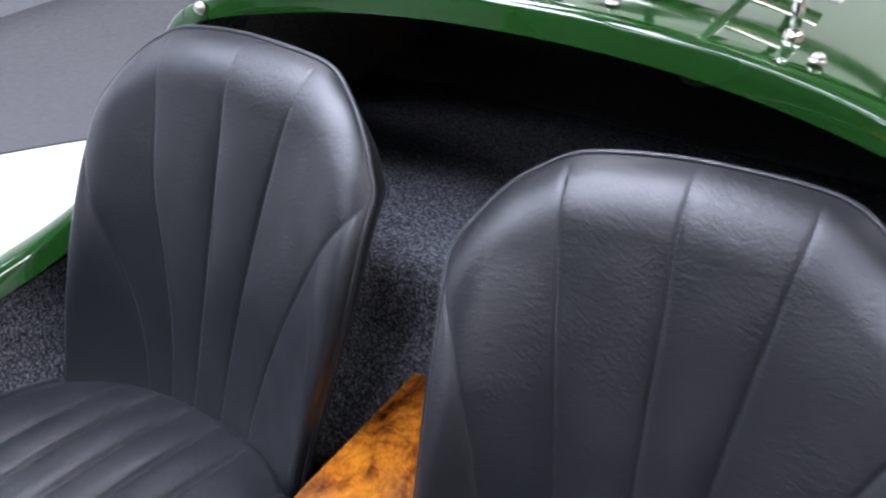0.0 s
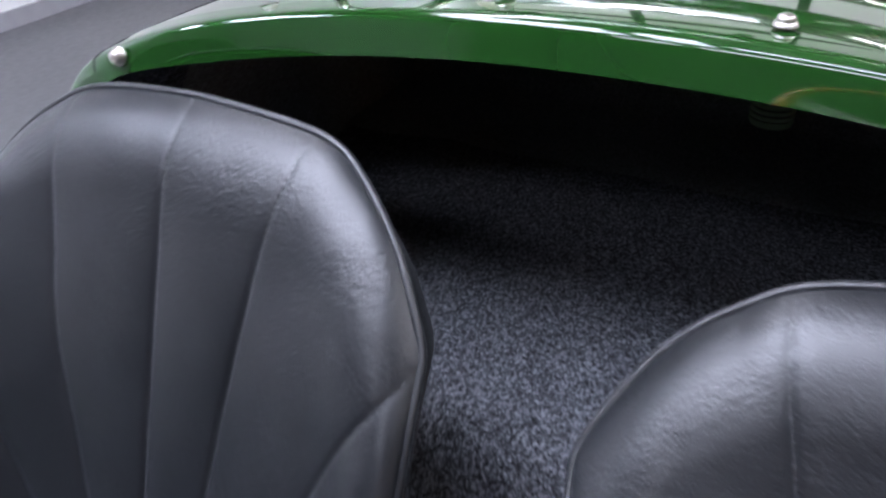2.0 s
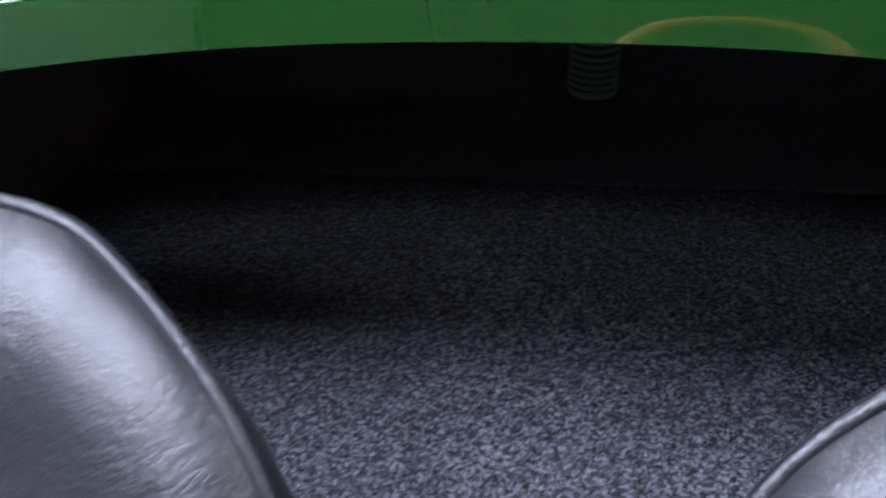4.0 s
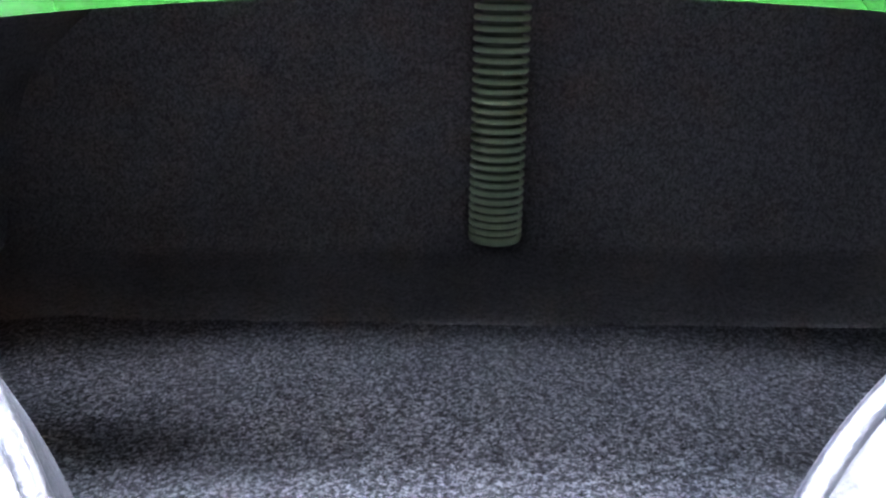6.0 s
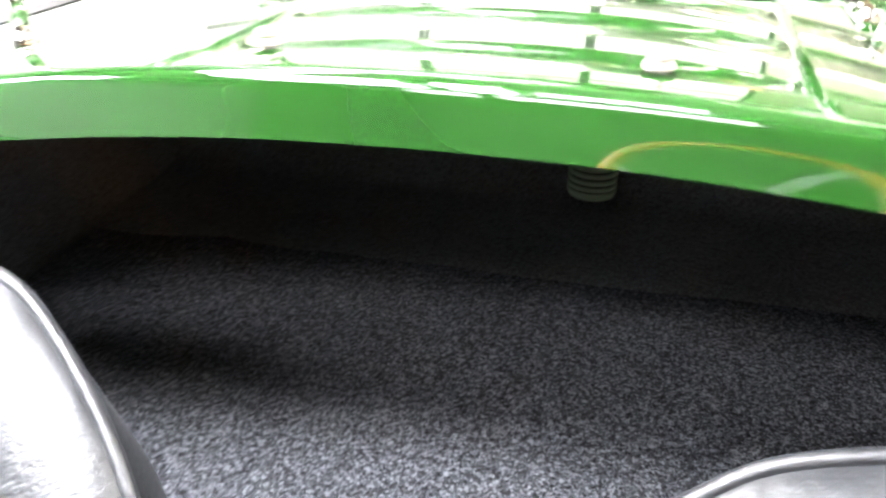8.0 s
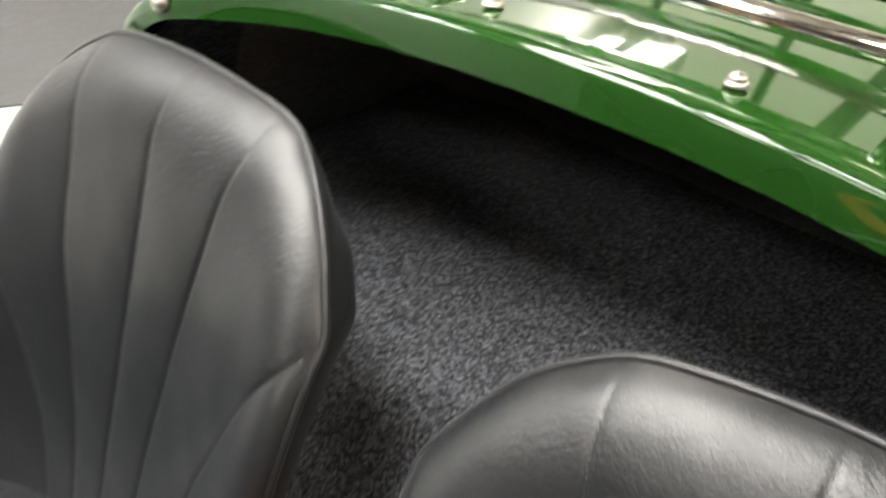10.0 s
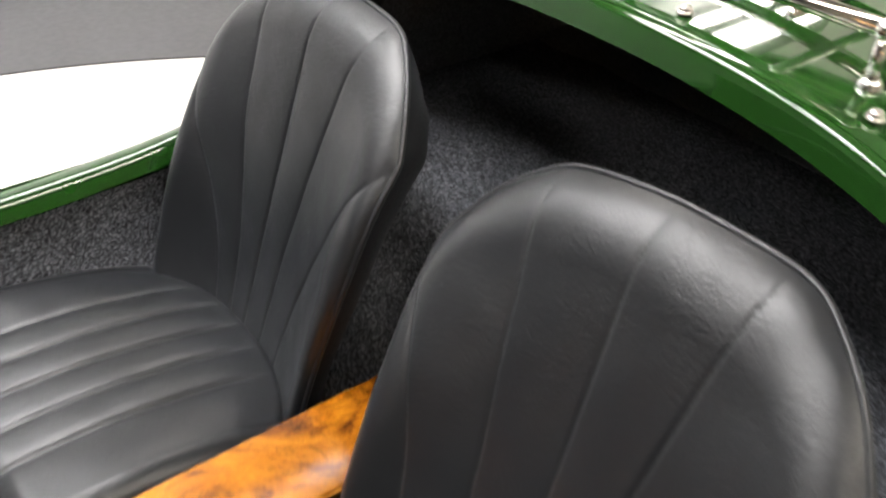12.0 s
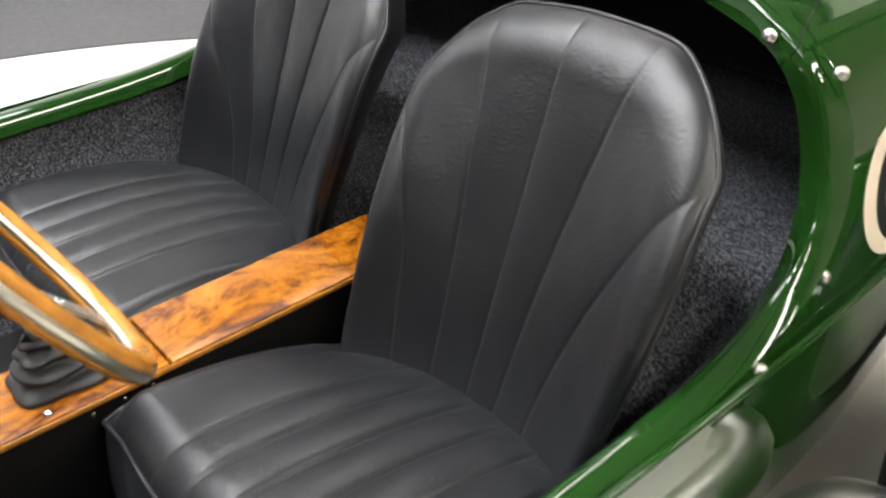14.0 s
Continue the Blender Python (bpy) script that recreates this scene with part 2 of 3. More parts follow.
LAMP_SOUTH = glow("lamp_diffuser_south", (0.99, 0.98, 0.97), 17.0)
LAMP_MAIN = glow("bright_lamp_diffuser", (0.97, 0.98, 1.0), 28.5)
# glow added so the deck has something pale to reflect
WINDOW_GLOW = glow("reflection_glow", (1.0, 0.98, 0.82), 0.88)
LAMP_WARM = glow("warm_lamp_shade", (1.0, 0.48, 0.14), 5.0)
CREAM = plain("cream_roundel_vinyl", (0.80, 0.70, 0.55), 0.35, vary=0.03)
INK = plain("black_vinyl_numeral", (0.012, 0.012, 0.012), 0.35)

# ---- the room ----
# unseen window, added to give the deck its pale reflections
WIN_X, WIN_Z = (-3.0, 1.0), (0.9, 4.45)


def reflection_window():
    w = tagged(new("window_1"), "unseen wide window with dark mullions, added for deck reflections", "window", kind="structure")
    for x in np.linspace(*WIN_X, 4):
        flat(part("mullion", box_bm(x - 0.045, x + 0.045, 6.24, 6.34, *WIN_Z), BEAM, w))
    for z in (WIN_Z[0] + 0.04, 2.0, 3.2, WIN_Z[1] - 0.04):
        flat(part("transom", box_bm(*WIN_X, 6.25, 6.33, z - 0.04, z + 0.04), BEAM, w))
    sky = flat(link("backdrop", box_bm(WIN_X[0] - 0.4, WIN_X[1] + 0.4, 6.75, 6.8, WIN_Z[0] - 0.4, WIN_Z[1] + 0.3), WINDOW_GLOW))
    tagged(sky, "glowing sheet behind the added window", "backdrop", kind="structure")


def room():
    bm = box_bm(-3.4, 5.2, -6.2, 6.4, -0.2, -0.004)
    tagged(flat(link("floor", bm, GREY_FLOOR)), "matt grey painted showroom floor", "floor", kind="structure")
    disc = lathe("turntable", [(0.0, 0.0), (1.0, 0.0), (2.0, 0.0), (2.405, 0.0), (2.41, -0.003)], 160)
    ob = link("turntable", disc, WHITE_FLOOR)
    ob.matrix_basis = pose(0, -0.6, 0.004)
    tagged(ob, "round white painted turntable set in the floor", "turntable", kind="structure")
    ring = lathe("turntable_gap", [(2.41, 0.0015), (2.425, 0.0015)], 160)
    ob = link("trim", ring, BLACK)
    ob.matrix_basis = pose(0, -0.6, 0.0)
    tagged(ob, "thin dark gap round the turntable", "trim", kind="structure")
    # east and south are unseen; south dark for reflections, east paler for bounce
    for nm, b in (("wall_west", (-3.4, -3.2, -6.2, 6.4)), ("wall_east", (5.0, 5.2, -6.2, 6.4)), ("wall_south", (-3.2, 5.0, -6.2, -6.0))):
        grey = nm == "wall_east"
        tagged(flat(link(nm, box_bm(*b, -0.004, 4.6), GREY_WALL if grey else DARK_WALL if nm == "wall_south" else WALL)), "plain grey showroom wall out of view, toned for its reflections" if grey or nm == "wall_south" else "plain white painted showroom wall", "wall", kind="structure")
    for k, b in enumerate(((-3.2, 5.0, -0.004, WIN_Z[0]), (-3.2, 5.0, WIN_Z[1], 4.6), (-3.2, WIN_X[0], *WIN_Z), (WIN_X[1], 5.0, *WIN_Z))):
        tagged(flat(link("wall_north", box_bm(b[0], b[1], 6.2, 6.4, b[2], b[3]), CREAM_WALL)), "plain cream painted showroom wall round the added window", "wall", kind="structure")
    reflection_window()
    tagged(flat(link("baseboard", box_bm(-3.2, -3.185, -6.0, 6.2, -0.004, 0.07), SKIRT)), "low grey painted skirting along the white wall", "skirting", kind="structure")
    tagged(flat(link("ceiling", box_bm(-3.4, 5.2, -6.2, 6.4, 4.6, 4.8), CEIL)), "pale painted showroom ceiling", "ceiling", kind="structure")
    # last three panels are added fills: passenger side, seat gap, east floor
    for x, y, lx, ly, bright in ((-1.0, -0.65, 1.3, 1.9, LAMP_MAIN), (-1.6, 2.1, 0.3, 2.6, LAMP), (2.5, 0.9, 0.28, 5.0, LAMP_EAST), (-2.65, 5.1, 0.8, 1.0, LAMP), (-0.2, -3.2, 2.0, 0.6, LAMP_SOUTH), (-2.7, -0.9, 0.5, 1.2, FILL_WEST), (0.12, -0.75, 0.66, 0.66, LAMP_MAIN), (3.5, 2.2, 0.7, 1.0, LAMP_EAST)):
        t = thing("ceiling_lamp", "white ceiling light panel out of view, some added as fill", "ceiling lamp", "ceiling light panels", pose(x, y, 3.4))
        flat(part("frame", box_bm(-lx / 2 - 0.03, lx / 2 + 0.03, -ly / 2 - 0.03, ly / 2 + 0.03, 0.0, 0.2), WALL, t))
        for ry in (-ly * 0.35, ly * 0.35):
            part("hanger", tube("hanger", [(0, ry, 0.2), (0, ry, 1.2)], 0.008, 8), BEAM, t)
        flat(part("diffuser", box_bm(-lx / 2, lx / 2, -ly / 2, ly / 2, -0.012, 0.0), bright, t))
    t = thing("wall_lamp", "warm orange wall light on the grey wall", "wall lamp", at=pose(4.99, -2.6, 1.75))
    flat(part("backplate", box_bm(-0.03, 0.01, -0.26, 0.26, -0.26, 0.26, 0.01), SKIRT, t))
    flat(part("shade", box_bm(-0.10, -0.03, -0.23, 0.23, -0.23, 0.23, 0.02), LAMP_WARM, t, "glowing orange shade"))
    # beams are unseen, added to put dark bands in the deck reflections
    for x in (-2.7, -0.7, 1.45, 3.5):
        tagged(flat(link("ceiling_beam", box_bm(x - 0.07, x + 0.07, -6.0, 6.2, 3.35, 3.6), BEAM)), "unseen dark steel beam added for deck reflections", "beam", "ceiling beams", kind="structure")
    for y in (-2.4, -0.75, 2.3, 4.0):
        tagged(flat(link("ceiling_beam", box_bm(-3.2, 5.0, y - 0.06, y + 0.06, 3.2, 3.35), BEAM)), "unseen dark steel beam added for deck reflections", "beam", "ceiling beams", kind="structure")


room()

# ---- the car's body ----
RIM = [  # lower inner edge of the opening, from the deck's middle round to the sill
    (0.0, 0.256, 0.8815), (0.10, 0.2565, 0.879), (0.20, 0.2565, 0.871), (0.30, 0.2515, 0.8585), (0.40, 0.234, 0.8425), (0.45, 0.219, 0.832), (0.482, 0.212, 0.812),
    (0.507, 0.214, 0.772), (0.526, 0.213, 0.712), (0.543, 0.193, 0.662), (0.555, 0.160, 0.620), (0.56, 0.112, 0.580), (0.561, 0.038, 0.542), (0.561, -0.061, 0.530), (0.56, -0.226, 0.526), (0.56, -0.5, 0.524), (0.56, -0.95, 0.524)]
OUT = [  # where the rolled edge runs out into the skin
    (0.0, 0.298, 0.9165), (0.10, 0.298, 0.9144), (0.20, 0.296, 0.9081), (0.30, 0.290, 0.8968), (0.40, 0.272, 0.8799), (0.46, 0.256, 0.8625), (0.515, 0.250, 0.828),
    (0.553, 0.246, 0.782), (0.580, 0.235, 0.722), (0.594, 0.208, 0.665), (0.604, 0.170, 0.622), (0.609, 0.110, 0.585), (0.613, 0.03, 0.562), (0.614, -0.07, 0.554), (0.613, -0.24, 0.550), (0.612, -0.5, 0.548), (0.612, -0.95, 0.548)]


def car_body():
    car = thing("car", "glossy dark green open two-seat sports car", "car")
    N = 160
    right_l, right_o = curve_pts(RIM, N), curve_pts(OUT, N)
    mir = lambda p: Vector((-p.x, p.y, p.z))
    for run, times in ((right_l, 18), (right_o, 70)):
        for _ in range(times):
            run[:] = [(mir(run[1]) + run[0] * 2 + run[1]) / 4] + [(p + q * 2 + r) / 4 for p, q, r in zip(run, run[1:], run[2:])] + [run[-1]]
        for _ in range(120):
            run[:] = run[:1] + [(p + q * 2 + r) / 4 if q.z < 0.60 else q for p, q, r in zip(run, run[1:], run[2:])] + run[-1:]
    low = [mir(p) for p in right_l[:0:-1]] + right_l
    out = [mir(p) for p in right_o[:0:-1]] + right_o
    n = len(low)
    # rolled edge: in from the lower edge, up and over
    M = 36
    verts, ctrl = [], []
    for i in range(n):
        a, b = low[i], out[i]
        t = (low[min(i + 1, n - 1)] - low[max(i - 1, 0)]).normalized()
        across = (b - a) - t * (b - a).dot(t)
        h = Vector((across.x, across.y, 0))
        side, sill = float(smooth(0.40, 0.49, abs(a.x))), float(smooth(0.70, 0.58, a.z))
        bulge = t.cross(across).normalized()
        bulge = bulge if bulge.z - bulge.y > 0 else -bulge
        tight = a + h * 0.16 + Vector((0, 0, across.z * 0.99))
        deck_c = (a + tight * 9) / 10, (tight * 9 + b) / 10, 3.33, 3.33
        post_c = a + across * 0.54 + bulge * 0.0215, b + Vector((0, -0.010, 0)), 4.6, 0.9
        knee = a + across * 0.46 + bulge * 0.019
        sill_c = knee, knee.lerp(b, 0.45) + bulge * 0.007, 3.2, 1.2
        edge = [p * (1 - sill) + q * sill for p, q in zip(post_c, sill_c)]
        ctrl.append([p * (1 - side) + q * side for p, q in zip(deck_c, edge)])
    for _ in range(30):
        ctrl = [ctrl[0]] + [[(u + v * 2 + w) / 4 for u, v, w in zip(p, q, r)] for p, q, r in zip(ctrl, ctrl[1:], ctrl[2:])] + [ctrl[-1]]
    for a, b, (c1, c2, w1, w2) in zip(low, out, ctrl):
        for j in range(M):
            s = 1 - (1 - j / (M - 1)) ** 1.3
            k = (1 - s) ** 3, 3 * s * (1 - s) ** 2 * w1, 3 * s * s * (1 - s) * w2, s ** 3
            verts.append((k[0] * a + k[1] * c1 + k[2] * c2 + k[3] * b) / sum(k))
    inner = [p + (Vector((0, 0.02, 0.004)) if abs(p.x) < 0.45 else Vector((0.02 * (1 if p.x > 0 else -1), 0, 0.004))) for p in low]
    base = len(verts)
    verts += inner + [verts[i * M].copy() for i in range(n)]
    faces = grid(n, M)
    faces += [(base + n + i, base + i, base + i + 1, base + n + i + 1) for i in range(n - 1)]
    part("cockpit_rim", mesh_of("cockpit_rim", verts, faces), GREEN, car, "rolled green edge of the cockpit opening")
    # skin: from the rolled edge back to the tail, and down the flank
    deck, D = [], 96
    for i in range(n):
        o = out[i]
        run = []
        for j in range(D):
            s = j / (D - 1)
            y = o.y + (1.55 - o.y) * s ** 2.3
            k = smooth(0.95, 1.9, y)
            run.append(Vector((o.x * (1 - 0.35 * k), y, o.z - (o.z - 0.35) * 0.75 * k ** 1.5)))
        deck += run
    part("tail_skin", mesh_of("tail_skin", deck, grid(n, D)), GREEN, car, "smooth dark green tail with a crowned deck")
    for sgn, nm in ((1, "flank"), (-1, "flank")):
        v = []
        F = 20
        ys = np.r_[np.linspace(-0.95, 0.0, 30), np.linspace(0.01, 0.6, 60), np.linspace(0.63, 1.5, 20)]
        for y in ys:
            k = float(smooth(0.95, 1.9, y))
            low_z = float(np.interp(y, [-0.95, 0.10, 0.25, 0.35, 0.45, 0.52, 1.5], [0.235, 0.235, 0.245, 0.265, 0.33, 0.39, 0.42]))
            for j in range(F):
                s = j / (F - 1)
                x = 0.611 + 0.007 * math.sin(s * math.pi * 0.6) - 0.012 * s ** 2
                z = 0.556 - (0.556 - low_z) * s
                v.append((sgn * x * (1 - 0.35 * k), y, z - (z - 0.35) * 0.75 * k ** 1.5))
        tray = [(a * u, y, z) for (x, y, z) in v[F - 1::F] for a in (x,) for u in (-1.0, 1.0)]
        part(nm, mesh_of(nm, v, grid(len(ys), F)), GREEN, car, "green body side that tucks under")
    # tray and end panel are unseen, added to keep light out of the tail
    part("blocking_tray", mesh_of("blocking_tray", tray, grid(len(tray) // 2, 2)), BLACK, car, "unseen flat black tray added to block light from below")
    end = [deck[i * D + D - 1] for i in range(n)]
    part("blocking_panel", mesh_of("blocking_panel", end + [Vector((0, 1.56, 0.3))], [(i, i + 1, n) for i in range(n - 1)]), GREEN, car, "unseen green panel added to close the tail against light")
    k0 = min(range(n), key=lambda i: abs(low[i].x - 0.474))
    k1 = min(range(n), key=lambda i: abs(out[i].x - 0.470))
    return car, right_o, [Vector(verts[round(k0 + (k1 - k0) * j / (M - 1)) * M + j]) for j in range(M)]


car, SKIN_LINE, SEAM = car_body()

# ---- the cockpit's lining ----
def lining():
    t = thing("cockpit_carpet", "charcoal speckled carpet lining the cockpit and luggage shelf", "carpet")
    prof = [(-0.02, 0.20), (-0.015, 0.36), (0.004, 0.418), (0.055, 0.446), (0.115, 0.464), (0.15, 0.476), (0.168, 0.50), (0.185, 0.535), (0.21, 0.553), (0.30, 0.556), (0.45, 0.556), (0.60, 0.556), (0.70, 0.556), (0.752, 0.556)]
    P = curve_pts([(0, y, z) for y, z in prof], 90)
    nx = 90
    v = []
    for i in range(nx):
        x = -0.56 + 1.12 * i / (nx - 1)
        for p in P:
            v.append((x * float(np.interp(p.z, [0.2, 0.42, 0.5], [0.76, 0.978, 1.0])), p.y, p.z + 0.003 * noise.noise(Vector((x * 9, p.y * 9, 0)))))
    part("shelf_carpet", mesh_of("shelf_carpet", v, grid(nx, len(P))), CARPET, t)
    P = curve_pts([(0, y, z) for y, z in ((0.738, 0.549), (0.752, 0.5585), (0.84, 0.559), (0.91, 0.560), (0.952, 0.568), (0.972, 0.595), (0.986, 0.66), (0.994, 0.78), (0.998, 0.90))], 50)
    v = []
    for x in np.linspace(-0.58, 0.58, 60):
        roof = float(np.interp(abs(x), [0, 0.2, 0.4, 0.46, 0.52, 0.56], [0.899, 0.890, 0.863, 0.844, 0.80, 0.74]))
        v += [(x, p.y, min(p.z, roof)) for p in P]
    part("back_panel", mesh_of("back_panel", v, grid(60, len(P))), CARPET_LIFTED, t, "carpet behind the shelf, lightened to stand for bounced light")
    v = [(x, y, 0.908 - 0.22 * x * x - 0.010) for x in np.linspace(-0.475, 0.475, 40) for y in np.linspace(0.300, 1.005, 24)]
    part("deck_lining", mesh_of("deck_lining", v, grid(40, 24)), BOARD, t, "underside of the tail deck, made pale to bounce light")
    for s in (-1, 1):
        v = []
        ys, zs = np.r_[np.linspace(-0.95, -0.1, 30), np.linspace(-0.09, 0.30, 110), np.linspace(0.32, 1.0, 24)], np.linspace(0, 1, 44)
        for y in ys:
            top = ease([-0.95, -0.5, -0.226, -0.061, 0.038, 0.112, 0.160, 0.193, 0.206, 0.214, 0.225, 0.25, 0.28, 0.97], [0.518, 0.518, 0.520, 0.524, 0.533, 0.567, 0.604, 0.640, 0.652, 0.660, 0.685, 0.815, 0.852, 0.852], y, 0.4)
            for w in zs:
                zz = 0.16 + (top - 0.16) * w
                x = float(np.interp(zz, [0.16, 0.42, 0.5, 0.62, 0.70, 0.76, 0.80, 0.84, 0.853], [0.40, 0.546, 0.572, 0.570, 0.558, 0.534, 0.505, 0.455, 0.435]))
                v.append((s * x, y, zz))
        cut = int(np.searchsorted(ys, 0.40))
        m = len(zs)
        part("side_carpet", mesh_of("side_carpet", v[:cut * m], grid(cut, m)), CARPET, t)
        # shaded rear sides also get the lightened carpet colour
        part("side_board", mesh_of("side_board", v[(cut - 1) * m:], grid(len(ys) - cut + 1, m)), CARPET_LIFTED, t)
    # board added out of view so seats and rim reflect something dark
    part("dark_closing_board", box_bm(-0.54, 0.54, -0.97, -0.95, 0.18, 0.86, 0.004), BLACK, t, "unseen black board that closes the cockpit and darkens reflections")
    part("floor_carpet", box_bm(-0.40, 0.40, -0.95, 0.12, 0.17, 0.20), CARPET, t)
    return t


lining()

# ---- transmission tunnel ----
def tunnel():
    t = thing("transmission_tunnel", "black trimmed tunnel with a varnished burr walnut top", "tunnel")
    part("side_trim", box_bm(-0.032, 0.066, -0.95, 0.14, 0.20, 0.458, 0.006), BLACK, t)
    for nm, y0, y1 in (("rear_veneer", -0.392, 0.107), ("front_veneer", -0.95, -0.395)):
        part(nm, box_bm(-0.042, 0.079, y0, y1, 0.458, 0.470, 0.003, 3), WOOD, t)
    for x in (-0.0425, 0.0795):
        part("edge_strip", box_bm(x - 0.0012, x + 0.0012, -0.95, 0.106, 0.4585, 0.4665, 0.0006, 1), WOOD_RIM, t, "pale golden edging of the veneer")
    prof = [(0.0, 0.004), (0.003, 0.0038), (0.0055, 0.0022), (0.0065, 0.0), (0.0065, -0.001)]
    me = lathe("screw", prof, 14)
    me.materials.append(CHROME)
    for x, y in ((-0.034, -0.404), (0.060, -0.409), (0.066, -0.543), (0.052, 0.085), (-0.033, -0.545)):
        ob = link("screw", me, None, t)
        ob.matrix_basis = pose(x, y, 0.4705)
    for y, z in SIDE_SCREWS:
        ob = link("side_screw", me, None, t)
        ob.matrix_basis = pose(0.0655, y, z, 0, 90, 0) @ Matrix.Scale(0.55, 4)
    return t


SIDE_SCREWS = ((-0.496, 0.437), (-0.454, 0.437), (-0.417, 0.438))
tunnel()

# ---- seats ----
# edge of the backrest: left shoulder over the top to right shoulder, then each side by height
CROWN = [(-0.232, 0.094, 0.752), (-0.190, 0.136, 0.8045), (-0.150, 0.152, 0.833), (-0.1022, 0.160, 0.851), (0.0, 0.162, 0.8565), (0.1137, 0.157, 0.8465), (0.163, 0.138, 0.826), (0.2077, 0.1034, 0.7918), (0.2404, 0.0687, 0.7453)]
RIGHT = ([0.34, 0.42, 0.50, 0.60, 0.68, 0.7453, 0.7918, 0.845, 0.95], [0.203, 0.2127, 0.2270, 0.2470, 0.2500, 0.2404, 0.2404, 0.2404, 0.2404], [-0.088, -0.070, -0.050, -0.020, 0.0185, 0.0687, 0.1034, 0.150, 0.22])
LEFT = ([0.34, 0.42, 0.50, 0.60, 0.68, 0.752, 0.8045, 0.851, 0.95], [0.188, 0.193, 0.199, 0.206, 0.216, 0.232, 0.232, 0.232, 0.232], [-0.112, -0.092, -0.060, -0.016, 0.034, 0.094, 0.132, 0.160, 0.22])
SEAMS = [  # x by height, on one half; the middle seam is straight
    ([0.34, 0.42, 0.5, 0.6, 0.7, 0.8, 0.84], [0.046, 0.050, 0.056, 0.067, 0.084, 0.102, 0.113]),
    ([0.34, 0.42, 0.5, 0.58, 0.66, 0.715, 0.745, 0.79, 0.90], [0.098, 0.105, 0.121, 0.147, 0.185, 0.215, 0.244, 0.31, 0.50])]
LEAN_Z = [0.44, 0.50, 0.60, 0.68, 0.80]
CROWN_LINE = np.array([tuple(p) for p in curve_pts(CROWN, 400)])


def side_x(u, z):
    return ease(RIGHT[0], RIGHT[1], z) if u >= 0 else ease(LEFT[0], LEFT[1], z)


def side_y(u, z):
    """Where the edge stands: the two sides, mixed towards the middle."""
    w = 0.5 + 0.5 * u
    return ease(RIGHT[0], RIGHT[2], z) * w + ease(LEFT[0], LEFT[2], z) * (1 - w)


def crown(u):
    x = u * (0.2404 if u >= 0 else 0.232)
    return float(np.interp(x, CROWN_LINE[:, 0], CROWN_LINE[:, 1])), float(np.interp(x, CROWN_LINE[:, 0], CROWN_LINE[:, 2]))


def seam_lines(z, lean):
    """lean: how much further out the two left seams lie, by height."""
    a = ease(*SEAMS[0], z)
    b = ease(*SEAMS[1], z)
    return [-b * 0.96 - ease(LEAN_Z, lean[1], z), -a - ease(LEAN_Z, lean[0], z), 0.0, a, b]


def back_relief(x, z, lean):
    S = seam_lines(z, lean)
    d = min(abs(x - s) for s in S)
    h = 0.0
    if x < S[0] or x > S[4]:
        h = 0.0062 * math.sin(min(1.0, (S[0] - x if x < 0 else x - S[4]) / 0.04) * math.pi / 2) ** 0.8
    for p, q in zip(S, S[1:]):
        if p <= x <= q:
            w = (x - p) / (q - p)
            h = 0.0054 * (4 * w * (1 - w)) ** 0.72
    h *= (1 - 0.55 * float(smooth(0.72, 0.83, z))) * (0.2 + 0.8 * float(smooth(0.41, 0.56, z)))
    return h - 0.0013 * math.exp(-(d / 0.0022) ** 2)


def rounding(t):
    k = min(1.0, max(0.0, 1 - t))
    return 1 - math.sqrt(max(0.0, 1 - k * k * 0.985))


def front_point(u, v, lean):
    ytop, ztop = crown(u)
    z = 0.345 + (ztop - 0.345) * v
    half = side_x(u, z)
    x = u * half
    up = float(smooth(0.5, 0.74, z))
    roll_side = 0.022 + 0.018 * up
    def bowl(zz):
        mid = -0.046 + 0.362 * (zz - 0.41)
        return mid + (side_y(u, zz) - roll_side - mid) * abs(u) ** 2.4
    rs = rounding((1 - abs(u)) * half / (0.022 + 0.036 * up))
    y0 = bowl(z) + roll_side * rs
    rt = rounding((1 - v) * (ztop - 0.345) / 0.058)
    y = y0 + (ytop - bowl(ztop) - roll_side * rs) * rt
    y -= back_relief(x, z, lean) * (1 - 0.75 * max(rs, rt))
    y += 0.0008 * noise.noise(Vector((x * 26, z * 22, 3)))
    return Vector((x, y, z))


def stitches(rows):
    """Short raised thread dashes along lines of points."""
    v, f = [], []
    for row in rows:
        acc = 0.0
        for a, b in zip(row, row[1:]):
            acc += (b - a).length
            if acc < 0.0052:
                continue
            acc = 0.0
            d = (b - a).normalized() * 0.0019
            n = Vector((0, -1, 0)) if abs(d.z) > abs(d.y) * 0.6 else Vector((0, 0, 1))
            side = d.cross(n).normalized() * 0.00045
            k = len(v)
            c = a + n * 0.0002
            v += [c - d - side, c + d - side, c + d + side, c - d + side, c - d * 0.6 + n * 0.0007, c + d * 0.6 + n * 0.0007]
            f += [(k, k + 1, k + 5, k + 4), (k + 2, k + 3, k + 4, k + 5), (k + 1, k + 2, k + 5), (k + 3, k, k + 4)]
    return mesh_of("stitching", v, f)


CUSH = [0.0594 * k for k in (-2, -1, 0, 1, 2)]


